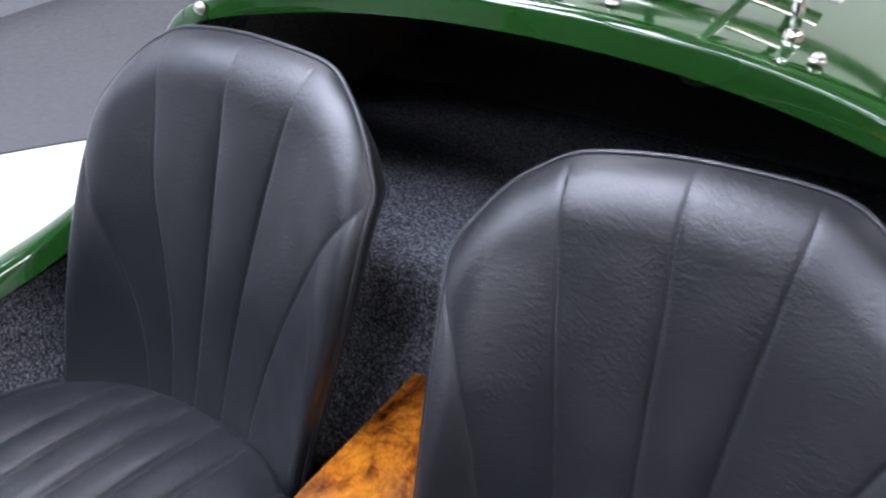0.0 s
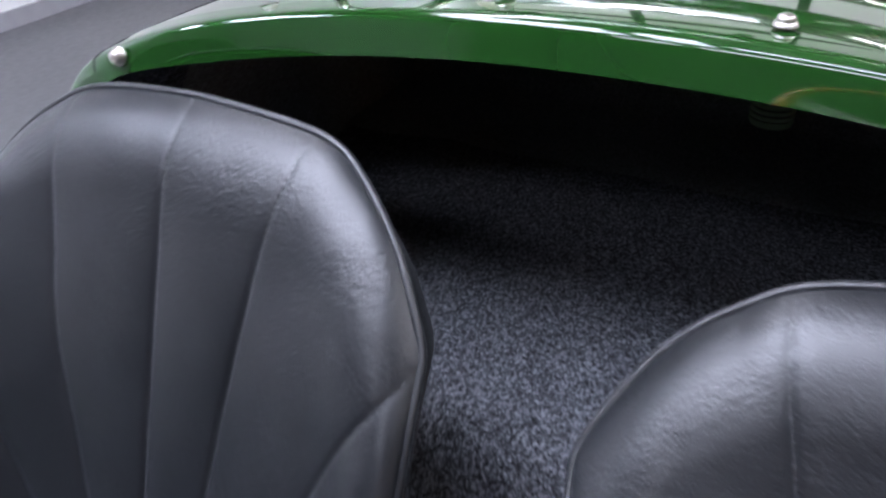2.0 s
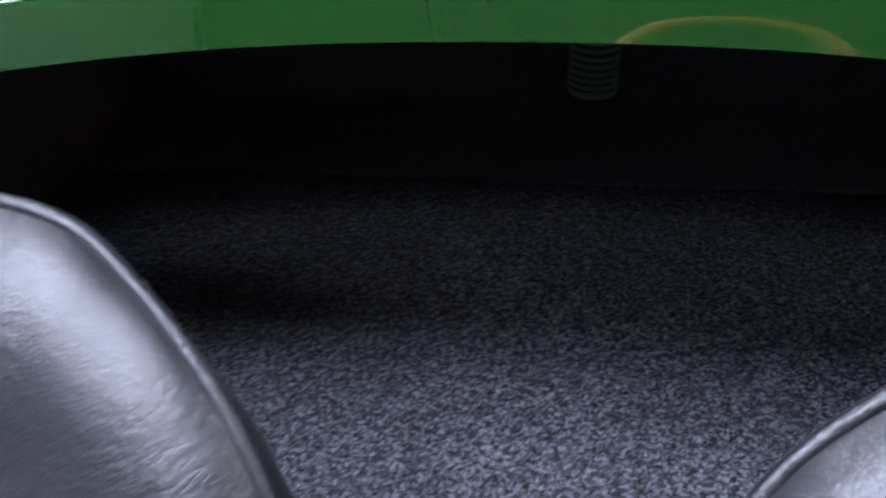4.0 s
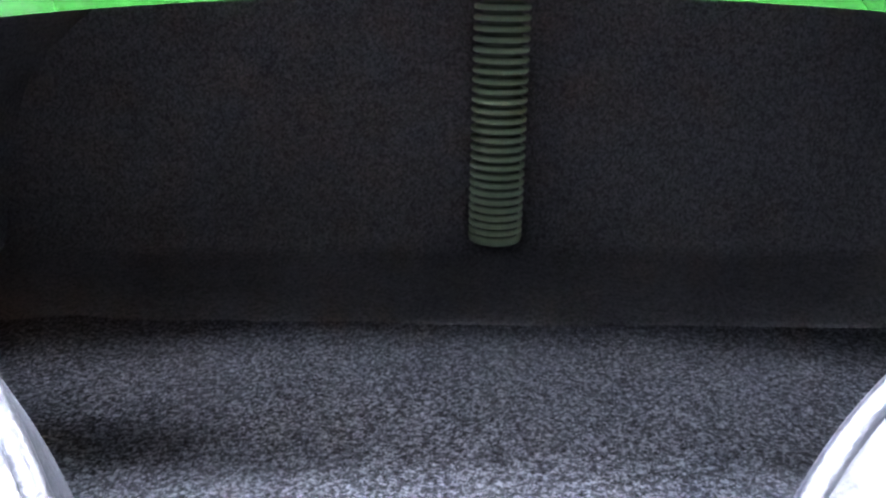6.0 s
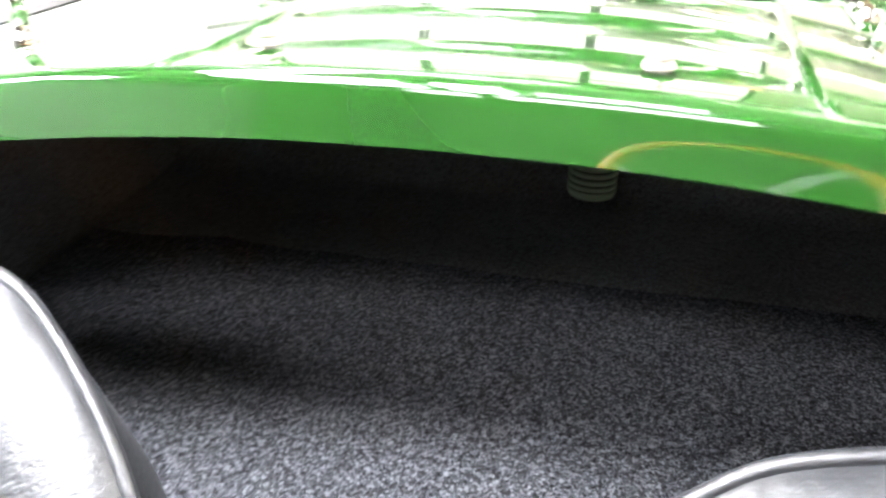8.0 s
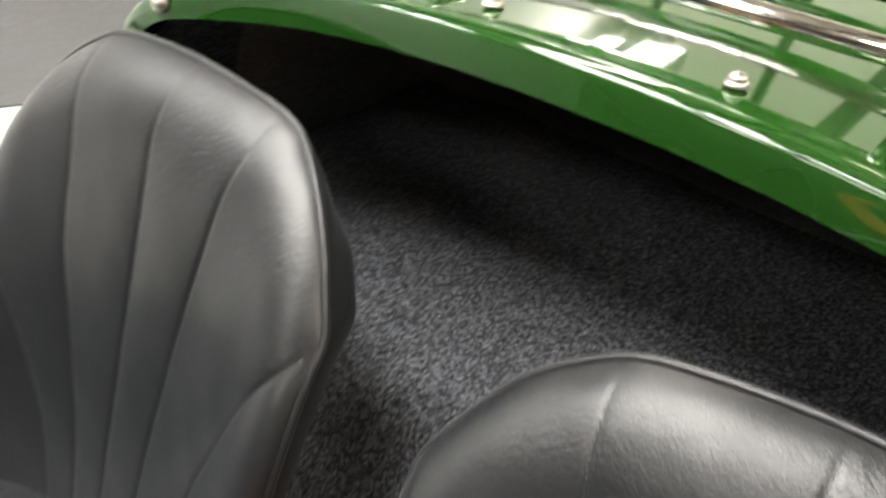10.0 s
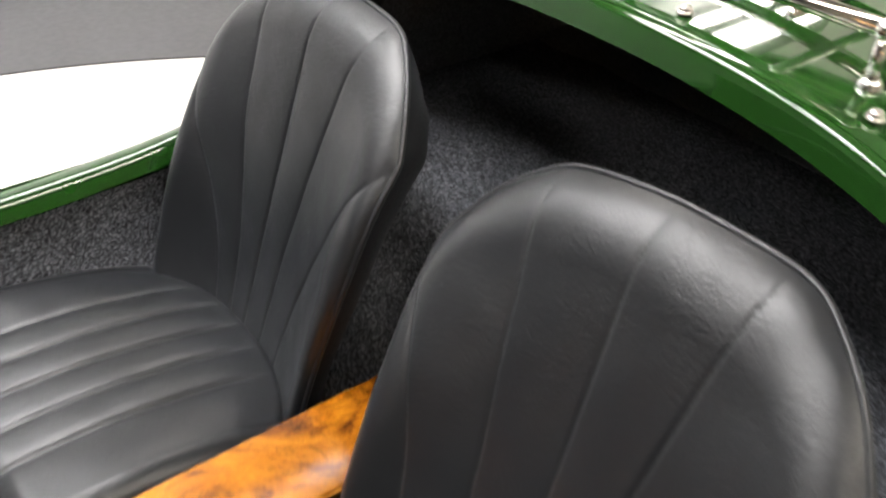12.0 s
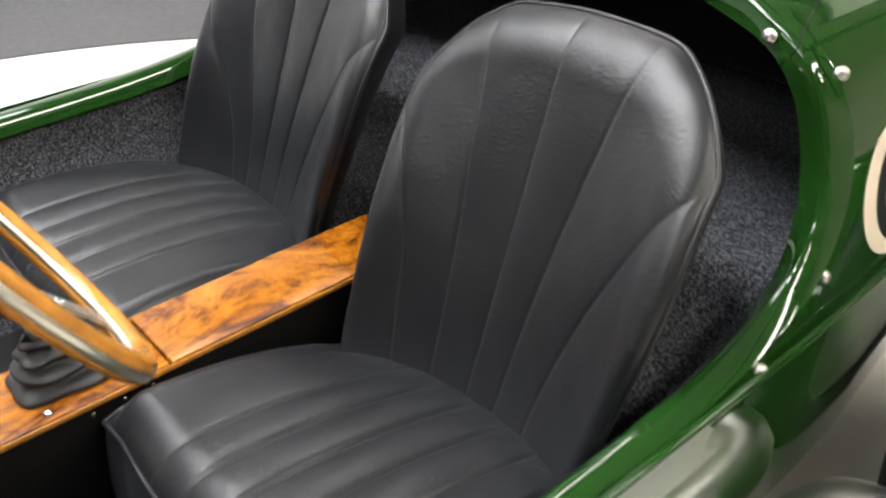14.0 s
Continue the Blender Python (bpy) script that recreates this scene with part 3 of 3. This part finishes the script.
def cushion_point(u, w, half):
    """half: the cushion's width to either side of its middle flute."""
    spread = 1.023 - 0.046 * w
    x = u * (half[1] if u > 0 else half[0])
    k = min(abs(x), 0.2)
    yb = -0.022 - 0.6 * k ** 2 - 20.0 * k ** 4
    yf = -0.430 + 0.4 * k * k
    y = yf + (yb - yf) * w
    z = 0.393 + 0.020 * math.sin(w * math.pi) + 0.058 * (1 - w)
    ef = max(0.0, 1 - w / 0.12)
    es = max(0.0, (abs(u) - 0.88) / 0.12)
    eb = max(0.0, (w - 0.95) / 0.05)
    r = min(1.0, math.sqrt(ef * ef + es * es + eb * eb))
    E = [-half[0] - 0.02] + CUSH + [half[1] + 0.02]
    h = 0.0
    for p, q in zip(E, E[1:]):
        if p <= x < q:
            k = (x - p) / (q - p)
            h = 0.0064 * (4 * k * (1 - k)) ** 0.55
    h -= 0.0022 * math.exp(-(min(abs(x - s) for s in CUSH) / 0.0026) ** 2)
    drop = 0.026 * (1 - math.sqrt(max(0.0, 1 - r * r * 0.98))) + 0.012 * ef ** 2
    z += h * (1 - 0.7 * r) * (1 - float(smooth(0.80, 0.97, w))) - drop + 0.0005 * noise.noise(Vector((x * 30, y * 30, 8)))
    return Vector((x * spread, y - 0.010 * ef ** 2, z))


def seat(label, at, half, sits, lean):
    """half: the cushion's widths, sits: its own pose on the seat, lean: see seam_lines."""
    t = thing("bucket_seat", label, "seat", "bucket seats", at)
    nu, nv = 241, 151
    us, vs = np.linspace(-1, 1, nu), 1 - (1 - np.linspace(0, 1, nv)) ** 1.15
    us = np.sign(us) * (1 - (1 - np.abs(us)) ** 1.15)
    v = [front_point(u, w, lean) for u in us for w in vs]
    part("backrest", mesh_of("backrest", v, grid(nu, nv)), VINYL, t, "fluted black vinyl backrest")
    rows = []
    for k in range(5):
        row = []
        for z in np.arange(0.40, 0.853, 0.0011):
            x = seam_lines(z, lean)[k]
            u = x / side_x(x, z)
            if abs(u) > 0.985:
                continue
            w = (z - 0.345) / (crown(u)[1] - 0.345)
            if w < 0.985:
                row.append(front_point(u, w, lean))
        rows.append(row)
    part("stitching", stitches(rows), THREAD, t, "fine grey thread along the seams")["kind"] = "stuff"
    line = [front_point(-1, w, lean) for w in np.linspace(0, 1, 70)] + [front_point(u, 1, lean) for u in np.linspace(-1, 1, 140)[1:-1]] + [front_point(1, w, lean) for w in np.linspace(1, 0, 70)]
    for _ in range(4):
        line = [line[0]] + [(a + b * 2 + c) / 4 for a, b, c in zip(line, line[1:], line[2:])] + [line[-1]]
    part("piping", tube("piping", [p + Vector((0, 0.001, 0)) for p in line], 0.0036, 8), VINYL, t, "thin black vinyl piping")
    v, M = [], 14
    n = len(line)
    for i, p in enumerate(line):
        d = (line[min(i + 22, n - 1)] - line[max(i - 22, 0)]).normalized()
        out = Vector((-d.z, 0, d.x))
        up = float(smooth(0.25, 0.85, out.z))
        go = Vector((0, 0.050, -0.014)).lerp(Vector((0, 0.034, -0.052)), up) * (0.9 + 0.1 * float(smooth(0.42, 0.62, p.z)))
        for j in range(M):
            s = j / (M - 1)
            q = p + go * s + out * (0.003 * math.sin(s * math.pi * 0.8) - (0.028 + 0.006 * up) * s ** 1.5) + Vector((0, 0.002, 0))
            v.append(q)
    f = grid(n, M)
    hub = len(v)
    v.append(Vector((0.0, 0.10, 0.60)))
    f += [(i * M + M - 1, (i + 1) * M + M - 1, hub) for i in range(n - 1)]
    part("back_shell", mesh_of("back_shell", v, f), VINYL_BACK, t, "plain black vinyl sides and back")
    nu, nv = 181, 121
    us = np.linspace(-1, 1, nu)
    us = np.sign(us) * (1 - (1 - np.abs(us)) ** 1.2)
    ws = np.linspace(0, 1, nv)
    v = [cushion_point(u, w, half) for u in us for w in ws]
    low = [part("cushion", mesh_of("cushion", v, grid(nu, nv)), VINYL, t, "fluted black vinyl seat cushion")]
    low.append(part("cushion_stitching", stitches([[cushion_point(x / half[x > 0], w, half) for w in np.arange(0.03, 0.985, 0.0024)] for x in CUSH]), THREAD, t))
    low[-1]["kind"] = "stuff"
    rim = [v[i * nv] for i in range(nu)] + [v[(nu - 1) * nv + j] for j in range(1, nv)] + [v[i * nv + nv - 1] for i in range(nu - 2, -1, -1)] + [v[j] for j in range(nv - 2, 0, -1)]
    for _ in range(3):
        rim = [(rim[i - 1] + rim[i] * 2 + rim[(i + 1) % len(rim)]) / 4 for i in range(len(rim))]
    low.append(part("cushion_piping", tube("cushion_piping", rim, 0.0036, 8, closed=True), VINYL, t))
    b = []
    for p in rim:
        for j in range(7):
            s = j / 6
            b.append((p.x * (1 + 0.02 * math.sin(s * 3.14)), p.y - (0.006 * math.sin(s * 3.14) if p.y < -0.4 else 0), p.z - 0.001 + (0.235 - p.z) * s))
    low.append(part("cushion_boxing", mesh_of("cushion_boxing", b, grid(len(rim), 7, wrap=True)), VINYL, t))
    low.append(part("seat_base", box_bm(-0.19, 0.19, -0.43, -0.07, 0.20, 0.245, 0.01), BLACK, t))
    for o in low:
        o.matrix_basis = sits
    return t


seat("black vinyl bucket seat with fluted back beside the tunnel", pose(-0.2985, 0, 0), (0.236, 0.234), pose(0, 0, 0.013, 1.7), ([-0.009, -0.007, 0.008, 0.018, 0.012], [-0.022, -0.018, -0.002, 0.012, 0.010]))
seat("black vinyl bucket seat with fluted back behind the steering wheel", pose(0.3482, -0.0966, 0.0082, -4.47, -4.28, 2.30), (0.252, 0.195), pose(0.024, 0, 0, 0, 0, -1.2), ([0.015, 0.015, 0.013, 0.012, 0.010], [0.024, 0.022, 0.008, 0.0, 0.0]))

# ---- fuel hose in the luggage space ----
def hose():
    n, length = 30, 0.312
    t = thing("filler_hose", "ribbed grey-green corrugated filler hose", "hose", at=pose(0.0354, 0.930, 0.586, 0, 1.5, 0))
    rise = [length * (i / (n * 4)) ** 1.12 for i in range(n * 4 + 1)]
    part("sleeve", lathe("sleeve", [(0.0245 + 0.0035 * math.cos(i / 4 * 2 * math.pi), z) for i, z in enumerate(rise)], 32), GROOVE_DARK, t, "grey-green sleeve sunk between the ribs, groove shade and dirt in its colour")
    rib = tube("rib", [(0.0287 * math.cos(2 * math.pi * k / 40), 0.0287 * math.sin(2 * math.pi * k / 40), 0) for k in range(40)], 0.0030, 8, closed=True)
    rib.materials.append(HOSE)
    for k in range(1, n):
        part("rib", rib, None, t).matrix_basis = pose(0, 0, rise[4 * k])
    part("end_cuff", lathe("end_cuff", [(0.0, -0.0005), (0.0265, -0.0005), (0.0295, 0.001), (0.0303, 0.004), (0.0303, 0.007), (0.0285, 0.0085)], 40), HOSE, t, "smooth plain cuff at the hose's end")
    return t


hose()

# ---- fasteners, rack ----
def stud_mesh():
    prof = [(0.0, 0.0085), (0.003, 0.0083), (0.0058, 0.0070), (0.0070, 0.0052), (0.0066, 0.0036), (0.0062, 0.0030), (0.0080, 0.0026), (0.0088, 0.0014), (0.0090, 0.0)]
    me = lathe("stud", prof, 18)
    me.materials.append(plain("worn_nickel", (0.62, 0.57, 0.54), 0.34, 1.0, 0.1, scale=90))
    return me


STUD = stud_mesh()
for p, nrm in (((-0.107, 0.309, 0.9160), (0, 0, 1)), ((0.105, 0.309, 0.9160), (0, 0, 1)), ((-0.333, 0.297, 0.8945), (-0.1, 0, 1)), ((0.329, 0.297, 0.8950), (0.1, 0, 1)),
               ((-0.451, 0.2215, 0.8485), (0, -1, 0.25)), ((0.452, 0.2185, 0.8445), (0, -1, 0.25)), ((0.526, 0.256, 0.813), (0.6, -0.1, 0.75)), ((0.6015, 0.172, 0.616), (1, -0.1, 0.15)), ((0.614, 0.046, 0.557), (0.9, -0.1, 0.45))):
    ob = link("tonneau_stud", STUD, None)
    ob.matrix_basis = Matrix.Translation(p) @ Vector(nrm).to_track_quat("Z", "Y").to_matrix().to_4x4()
    tagged(ob, "small chrome tonneau fastener on the green body", "fastener", "tonneau fasteners")


def rack():
    t = thing("luggage_rack", "chrome tube luggage rack on the green tail deck", "luggage rack")
    for y in (0.345, 0.46, 0.575, 0.69):
        part("bar", tube("bar", [(-0.293, y, 0.951), (0, y, 0.953), (0.293, y, 0.951)], 0.009, 28), POLISHED, t)
    for x in (-0.203, 0.203):
        part("side_bar", tube("side_bar", [(x, 0.337, 0.938), (x, 0.70, 0.938)], 0.006, 16), POLISHED, t)
    for x in (-0.293, 0.293):
        for y in (0.345, 0.69):
            part("post", tube("post", [(x, y, 0.898), (x, y, 0.951)], 0.0065, 16), POLISHED, t)
            part("joint", lathe("joint", [(0.0, 0.0105), (0.005, 0.0095), (0.009, 0.0055), (0.0105, 0.0), (0.009, -0.0055), (0.005, -0.0095), (0.0, -0.0105)], 20), POLISHED, t).matrix_basis = pose(x, y, 0.951)
            ob = part("foot", lathe("foot", [(0.0, 0.011), (0.007, 0.010), (0.0105, 0.006), (0.0115, 0.002), (0.0115, 0.0)], 22), CHROME, t)
            ob.matrix_basis = pose(x, y, 0.896)


rack()


# ---- steering wheel ----
def steering_wheel():
    t = thing("steering_wheel", "laminated wooden steering wheel with drilled aluminium spokes", "steering wheel", at=pose(0.227, -0.578, 0.830, -(90 - math.degrees(0.513)), 0, 0))
    R, n = 0.180, 120
    def ring(name, prof, mat, label=""):
        m = len(prof)
        v = [((R + a) * math.cos(2 * math.pi * i / n), (R + a) * math.sin(2 * math.pi * i / n), b) for i in range(n) for a, b in prof]
        f = [(i * m + j, ((i + 1) % n) * m + j, ((i + 1) % n) * m + (j + 1) % m, i * m + (j + 1) % m) for i in range(n) for j in range(m)]
        return part(name, mesh_of(name, v, f), mat, t, label)
    arc = [math.pi * k / 10 for k in range(11)]
    ring("upper_rim", [(0.0135 * math.cos(w), 0.003 + 0.0095 * math.sin(w)) for w in arc], WOOD_RIM)
    ring("lower_rim", [(0.0135 * math.cos(w), -0.003 - 0.0095 * math.sin(w)) for w in arc[::-1]], WOOD_RIM)
    ring("core", [(0.0138, -0.0042), (0.0138, 0.0042), (-0.0138, 0.0042), (-0.0138, -0.0042)], plain("satin_rim_core", (0.80, 0.75, 0.64), 0.38, 1.0, 0.06), "bright aluminium core of the rim")
    sink = lambda r: -0.032 * (0.17 - r) / 0.14
    for a in (88, 208, 328):
        bm = bmesh.new()
        prof = [(0.03, 0.014), (0.06, 0.0115), (0.10, 0.0102), (0.14, 0.0105), (0.160, 0.0125), (0.172, 0.018)]
        rows = [[bm.verts.new((r, u * w, sink(r) + lift)) for u in (-1, -0.4, 0.4, 1)] for lift in (0.0018, -0.0018) for r, w in prof]
        half = len(prof)
        for q in range(half - 1):
            for u in range(3):
                bm.faces.new((rows[q][u], rows[q + 1][u], rows[q + 1][u + 1], rows[q][u + 1]))
                bm.faces.new((rows[half + q][u + 1], rows[half + q + 1][u + 1], rows[half + q + 1][u], rows[half + q][u]))
            for u in (0, 3):
                bm.faces.new((rows[q][u], rows[half + q][u], rows[half + q + 1][u], rows[q + 1][u]))
        bmesh.ops.recalc_face_normals(bm, faces=bm.faces[:])
        ob = flat(part("spoke", bm, SATIN, t, "flat bright aluminium spoke"))
        ob.matrix_basis = pose(0, 0, 0, 0, 0, a)
        for r, size in ((0.065, 0.0052), (0.090, 0.0046), (0.115, 0.0040)):
            tilt = -math.degrees(math.atan(0.032 / 0.14))
            h = part("hole_rim", tube("hole_rim", [(size * math.cos(q / 9 * math.pi), size * math.sin(q / 9 * math.pi), 0) for q in range(18)], 0.0009, 6, closed=True), SATIN, ob)
            h.matrix_basis = pose(r, 0, sink(r) + 0.0019, 0, tilt, 0)
            d = part("hole", lathe("hole", [(0.0, 0.0), (size, 0.0)], 16), BLACK, ob)
            d.matrix_basis = pose(r, 0, sink(r) + 0.0022, 0, tilt, 0)
    part("hub", lathe("hub", [(0.0, -0.020), (0.02, -0.020), (0.028, -0.024), (0.036, -0.030), (0.036, -0.040), (0.02, -0.055), (0.02, -0.32), (0.0, -0.32)], 28), STEEL, t)
    return t


steering_wheel()


# ---- gear lever and its rubber boot ----
def gear_lever():
    t = thing("gear_lever", "gear lever with a wooden knob in a ribbed black rubber boot", "gear lever", at=pose(0.012, -0.500, 0.4705))
    v, n, m = [], 48, 40
    for j in range(m):
        s = j / (m - 1)
        k = 1 - 0.72 * s
        wob0 = 0.0062 * math.sin(s * 2 * math.pi * 3.4 + 0.5) * (1 - 0.3 * s)
        for i in range(n):
            a = 2 * math.pi * i / n
            wob = wob0 * (1 + 0.35 * math.sin(3 * a + 5 * s)) + 0.0018 * math.sin(5 * a + 9 * s)
            ca, sa = math.cos(a), math.sin(a)
            e = 4.5 - 2.5 * s
            r = (abs(ca) ** e + abs(sa) ** e) ** (-1 / e)
            v.append(((0.040 * k + wob) * r * ca, (0.058 * k + wob) * r * sa - 0.018 * s, 0.070 * s ** 0.9))
    f = [(j * n + i, j * n + (i + 1) % n, (j + 1) * n + (i + 1) % n, (j + 1) * n + i) for j in range(m - 1) for i in range(n)]
    part("boot", mesh_of("boot", v, f), RUBBER, t, "ribbed black rubber boot")
    part("shaft", tube("shaft", [(0, -0.018, 0.06), (-0.004, -0.026, 0.105)], 0.006, 12), STEEL, t)
    k = part("knob", lathe("knob", [(0.0, 0.052), (0.012, 0.050), (0.021, 0.040), (0.024, 0.028), (0.020, 0.012), (0.012, 0.002), (0.009, 0.0)], 28), plain("dark_knob_wood", (0.16, 0.035, 0.012), 0.2, vary=0.3), t, "dark red wooden knob")
    k.matrix_basis = pose(-0.004, -0.026, 0.098)


gear_lever()


# ---- panel joints on the rear corners ----
for sx in (-1, 1):
    top = [p for p in SKIN_LINE if p.z > 0.80]
    pts = SEAM[:]
    for q in np.linspace(0.015, 0.4, 24):
        x = SEAM[-1].x - 0.10 * (1 - math.exp(-q / 0.25))
        pts.append(Vector((x, SEAM[-1].y + q, float(np.interp(x, [p.x for p in top], [p.z for p in top])) + 0.0004)))
    for _ in range(12):
        pts = [pts[0]] + [(p + q * 2 + r) / 4 for p, q, r in zip(pts, pts[1:], pts[2:])] + [pts[-1]]
    part("panel_joint", tube("panel_joint", [(sx * p.x, p.y, p.z) for p in pts], 0.0011, 6), BLACK, car, "dark joint between deck and side panel")
bead = [(0.6195, y, 0.556 + 0.03 * float(smooth(0.1, 0.6, y))) for y in np.linspace(-0.95, 0.75, 60)]
part("side_bead", tube("side_bead", bead, 0.006, 10), GREEN, car, "raised green moulding along the body side")


# ---- race roundel on the flank ----
ROUNDEL = (0.338, 0.668, 0.086)  # y, z, radius
def roundel():
    line = [p for p in SKIN_LINE if 0.56 < p.z < 0.87 and p.x > 0.42][::-1]
    run = np.cumsum([0.0] + [math.hypot(b.x - a.x, b.z - a.z) for a, b in zip(line, line[1:])])
    xs, zs = [p.x for p in line], [p.z for p in line]
    mid = float(np.interp(ROUNDEL[1], zs, run))

    def on_skin(y, s, lift):
        a, b = (np.interp(mid + s + e, run, xs) for e in (-0.01, 0.01))
        c, d = (np.interp(mid + s + e, run, zs) for e in (-0.01, 0.01))
        n = Vector((d - c, 0, a - b)).normalized()
        return Vector((float(np.interp(mid + s, run, xs)), y, float(np.interp(mid + s, run, zs)))) + n * lift

    def ring(r0, r1, lift, stretch=1.0):
        n, m = 96, 9
        v = [on_skin(ROUNDEL[0] + stretch * r * math.cos(w), r * math.sin(w), lift if 0 < k < m - 1 or r == 0 else lift - 0.0015) for w in (2 * math.pi * i / n for i in range(n)) for k, r in enumerate(np.linspace(r0, r1, m))]
        return v, grid(n, m, wrap=True)

    t = thing("race_roundel", "cream race number roundel with a black numeral on the green flank", "roundel")
    part("disc", mesh_of("disc", *ring(0.0, ROUNDEL[2], 0.0022)), CREAM, t)
    part("numeral", mesh_of("numeral", *ring(0.040, 0.068, 0.0034, 0.88)), INK, t)


roundel()


# ---- rear wheel, its wing and the exhaust beside the body ----
def rear_wheel():
    t = thing("rear_wheel", "black treaded tyre on a steel rim", "wheel", at=pose(0.775, 0.605, 0.318, 0, 90, 0))
    prof = [(0.19, -0.075), (0.215, -0.085), (0.27, -0.088), (0.298, -0.078), (0.312, -0.06), (0.3125, -0.03), (0.308, -0.028), (0.308, -0.022), (0.3135, -0.02), (0.314, 0.0), (0.3135, 0.02), (0.308, 0.022), (0.308, 0.028), (0.3125, 0.03), (0.312, 0.06), (0.298, 0.078), (0.27, 0.088), (0.215, 0.085), (0.19, 0.075)]
    part("tyre", lathe("tyre", prof, 72), RUBBER, t, "black rubber tyre")
    part("rim", lathe("rim", [(0.0, 0.05), (0.05, 0.05), (0.12, 0.02), (0.185, 0.04), (0.195, 0.075), (0.19, -0.07), (0.05, -0.06), (0.0, -0.06)], 48), STEEL, t)
    part("wing", mesh_of("wing", [(0.695 + 0.21 * i / 12, 0.605 - (0.352 + 0.02 * math.sin(math.pi * i / 12)) * math.cos(a), 0.318 + (0.352 + 0.02 * math.sin(math.pi * i / 12)) * math.sin(a)) for a in np.linspace(math.radians(12), math.radians(165), 50) for i in range(13)], grid(50, 13)), GREEN, car, "green rear wing over the wheel")


rear_wheel()


def exhaust():
    t = thing("side_exhaust", "polished side exhaust pipe running beneath the body side", "exhaust")
    pts = [(0.668, y, 0.242) for y in np.linspace(-0.95, 0.15, 26)] + [(0.670, 0.185, 0.242), (0.678, 0.215, 0.242), (0.692, 0.238, 0.242), (0.712, 0.252, 0.242), (0.738, 0.258, 0.242)]
    part("pipe", tube("pipe", pts, 0.046, 32, caps=False), STEEL, t, "brushed steel pipe")
    part("inside", tube("inside", pts[-8:], 0.041, 24, caps=False), plain("heat_tinted_steel", (0.62, 0.34, 0.16), 0.35, 1.0, 0.2), t, "heat-tinted inside of the pipe")
    for y in (-0.6, 0.05):
        part("bracket", box_bm(0.44, 0.655, y - 0.015, y + 0.015, 0.255, 0.27, 0.002), STEEL, t)


exhaust()
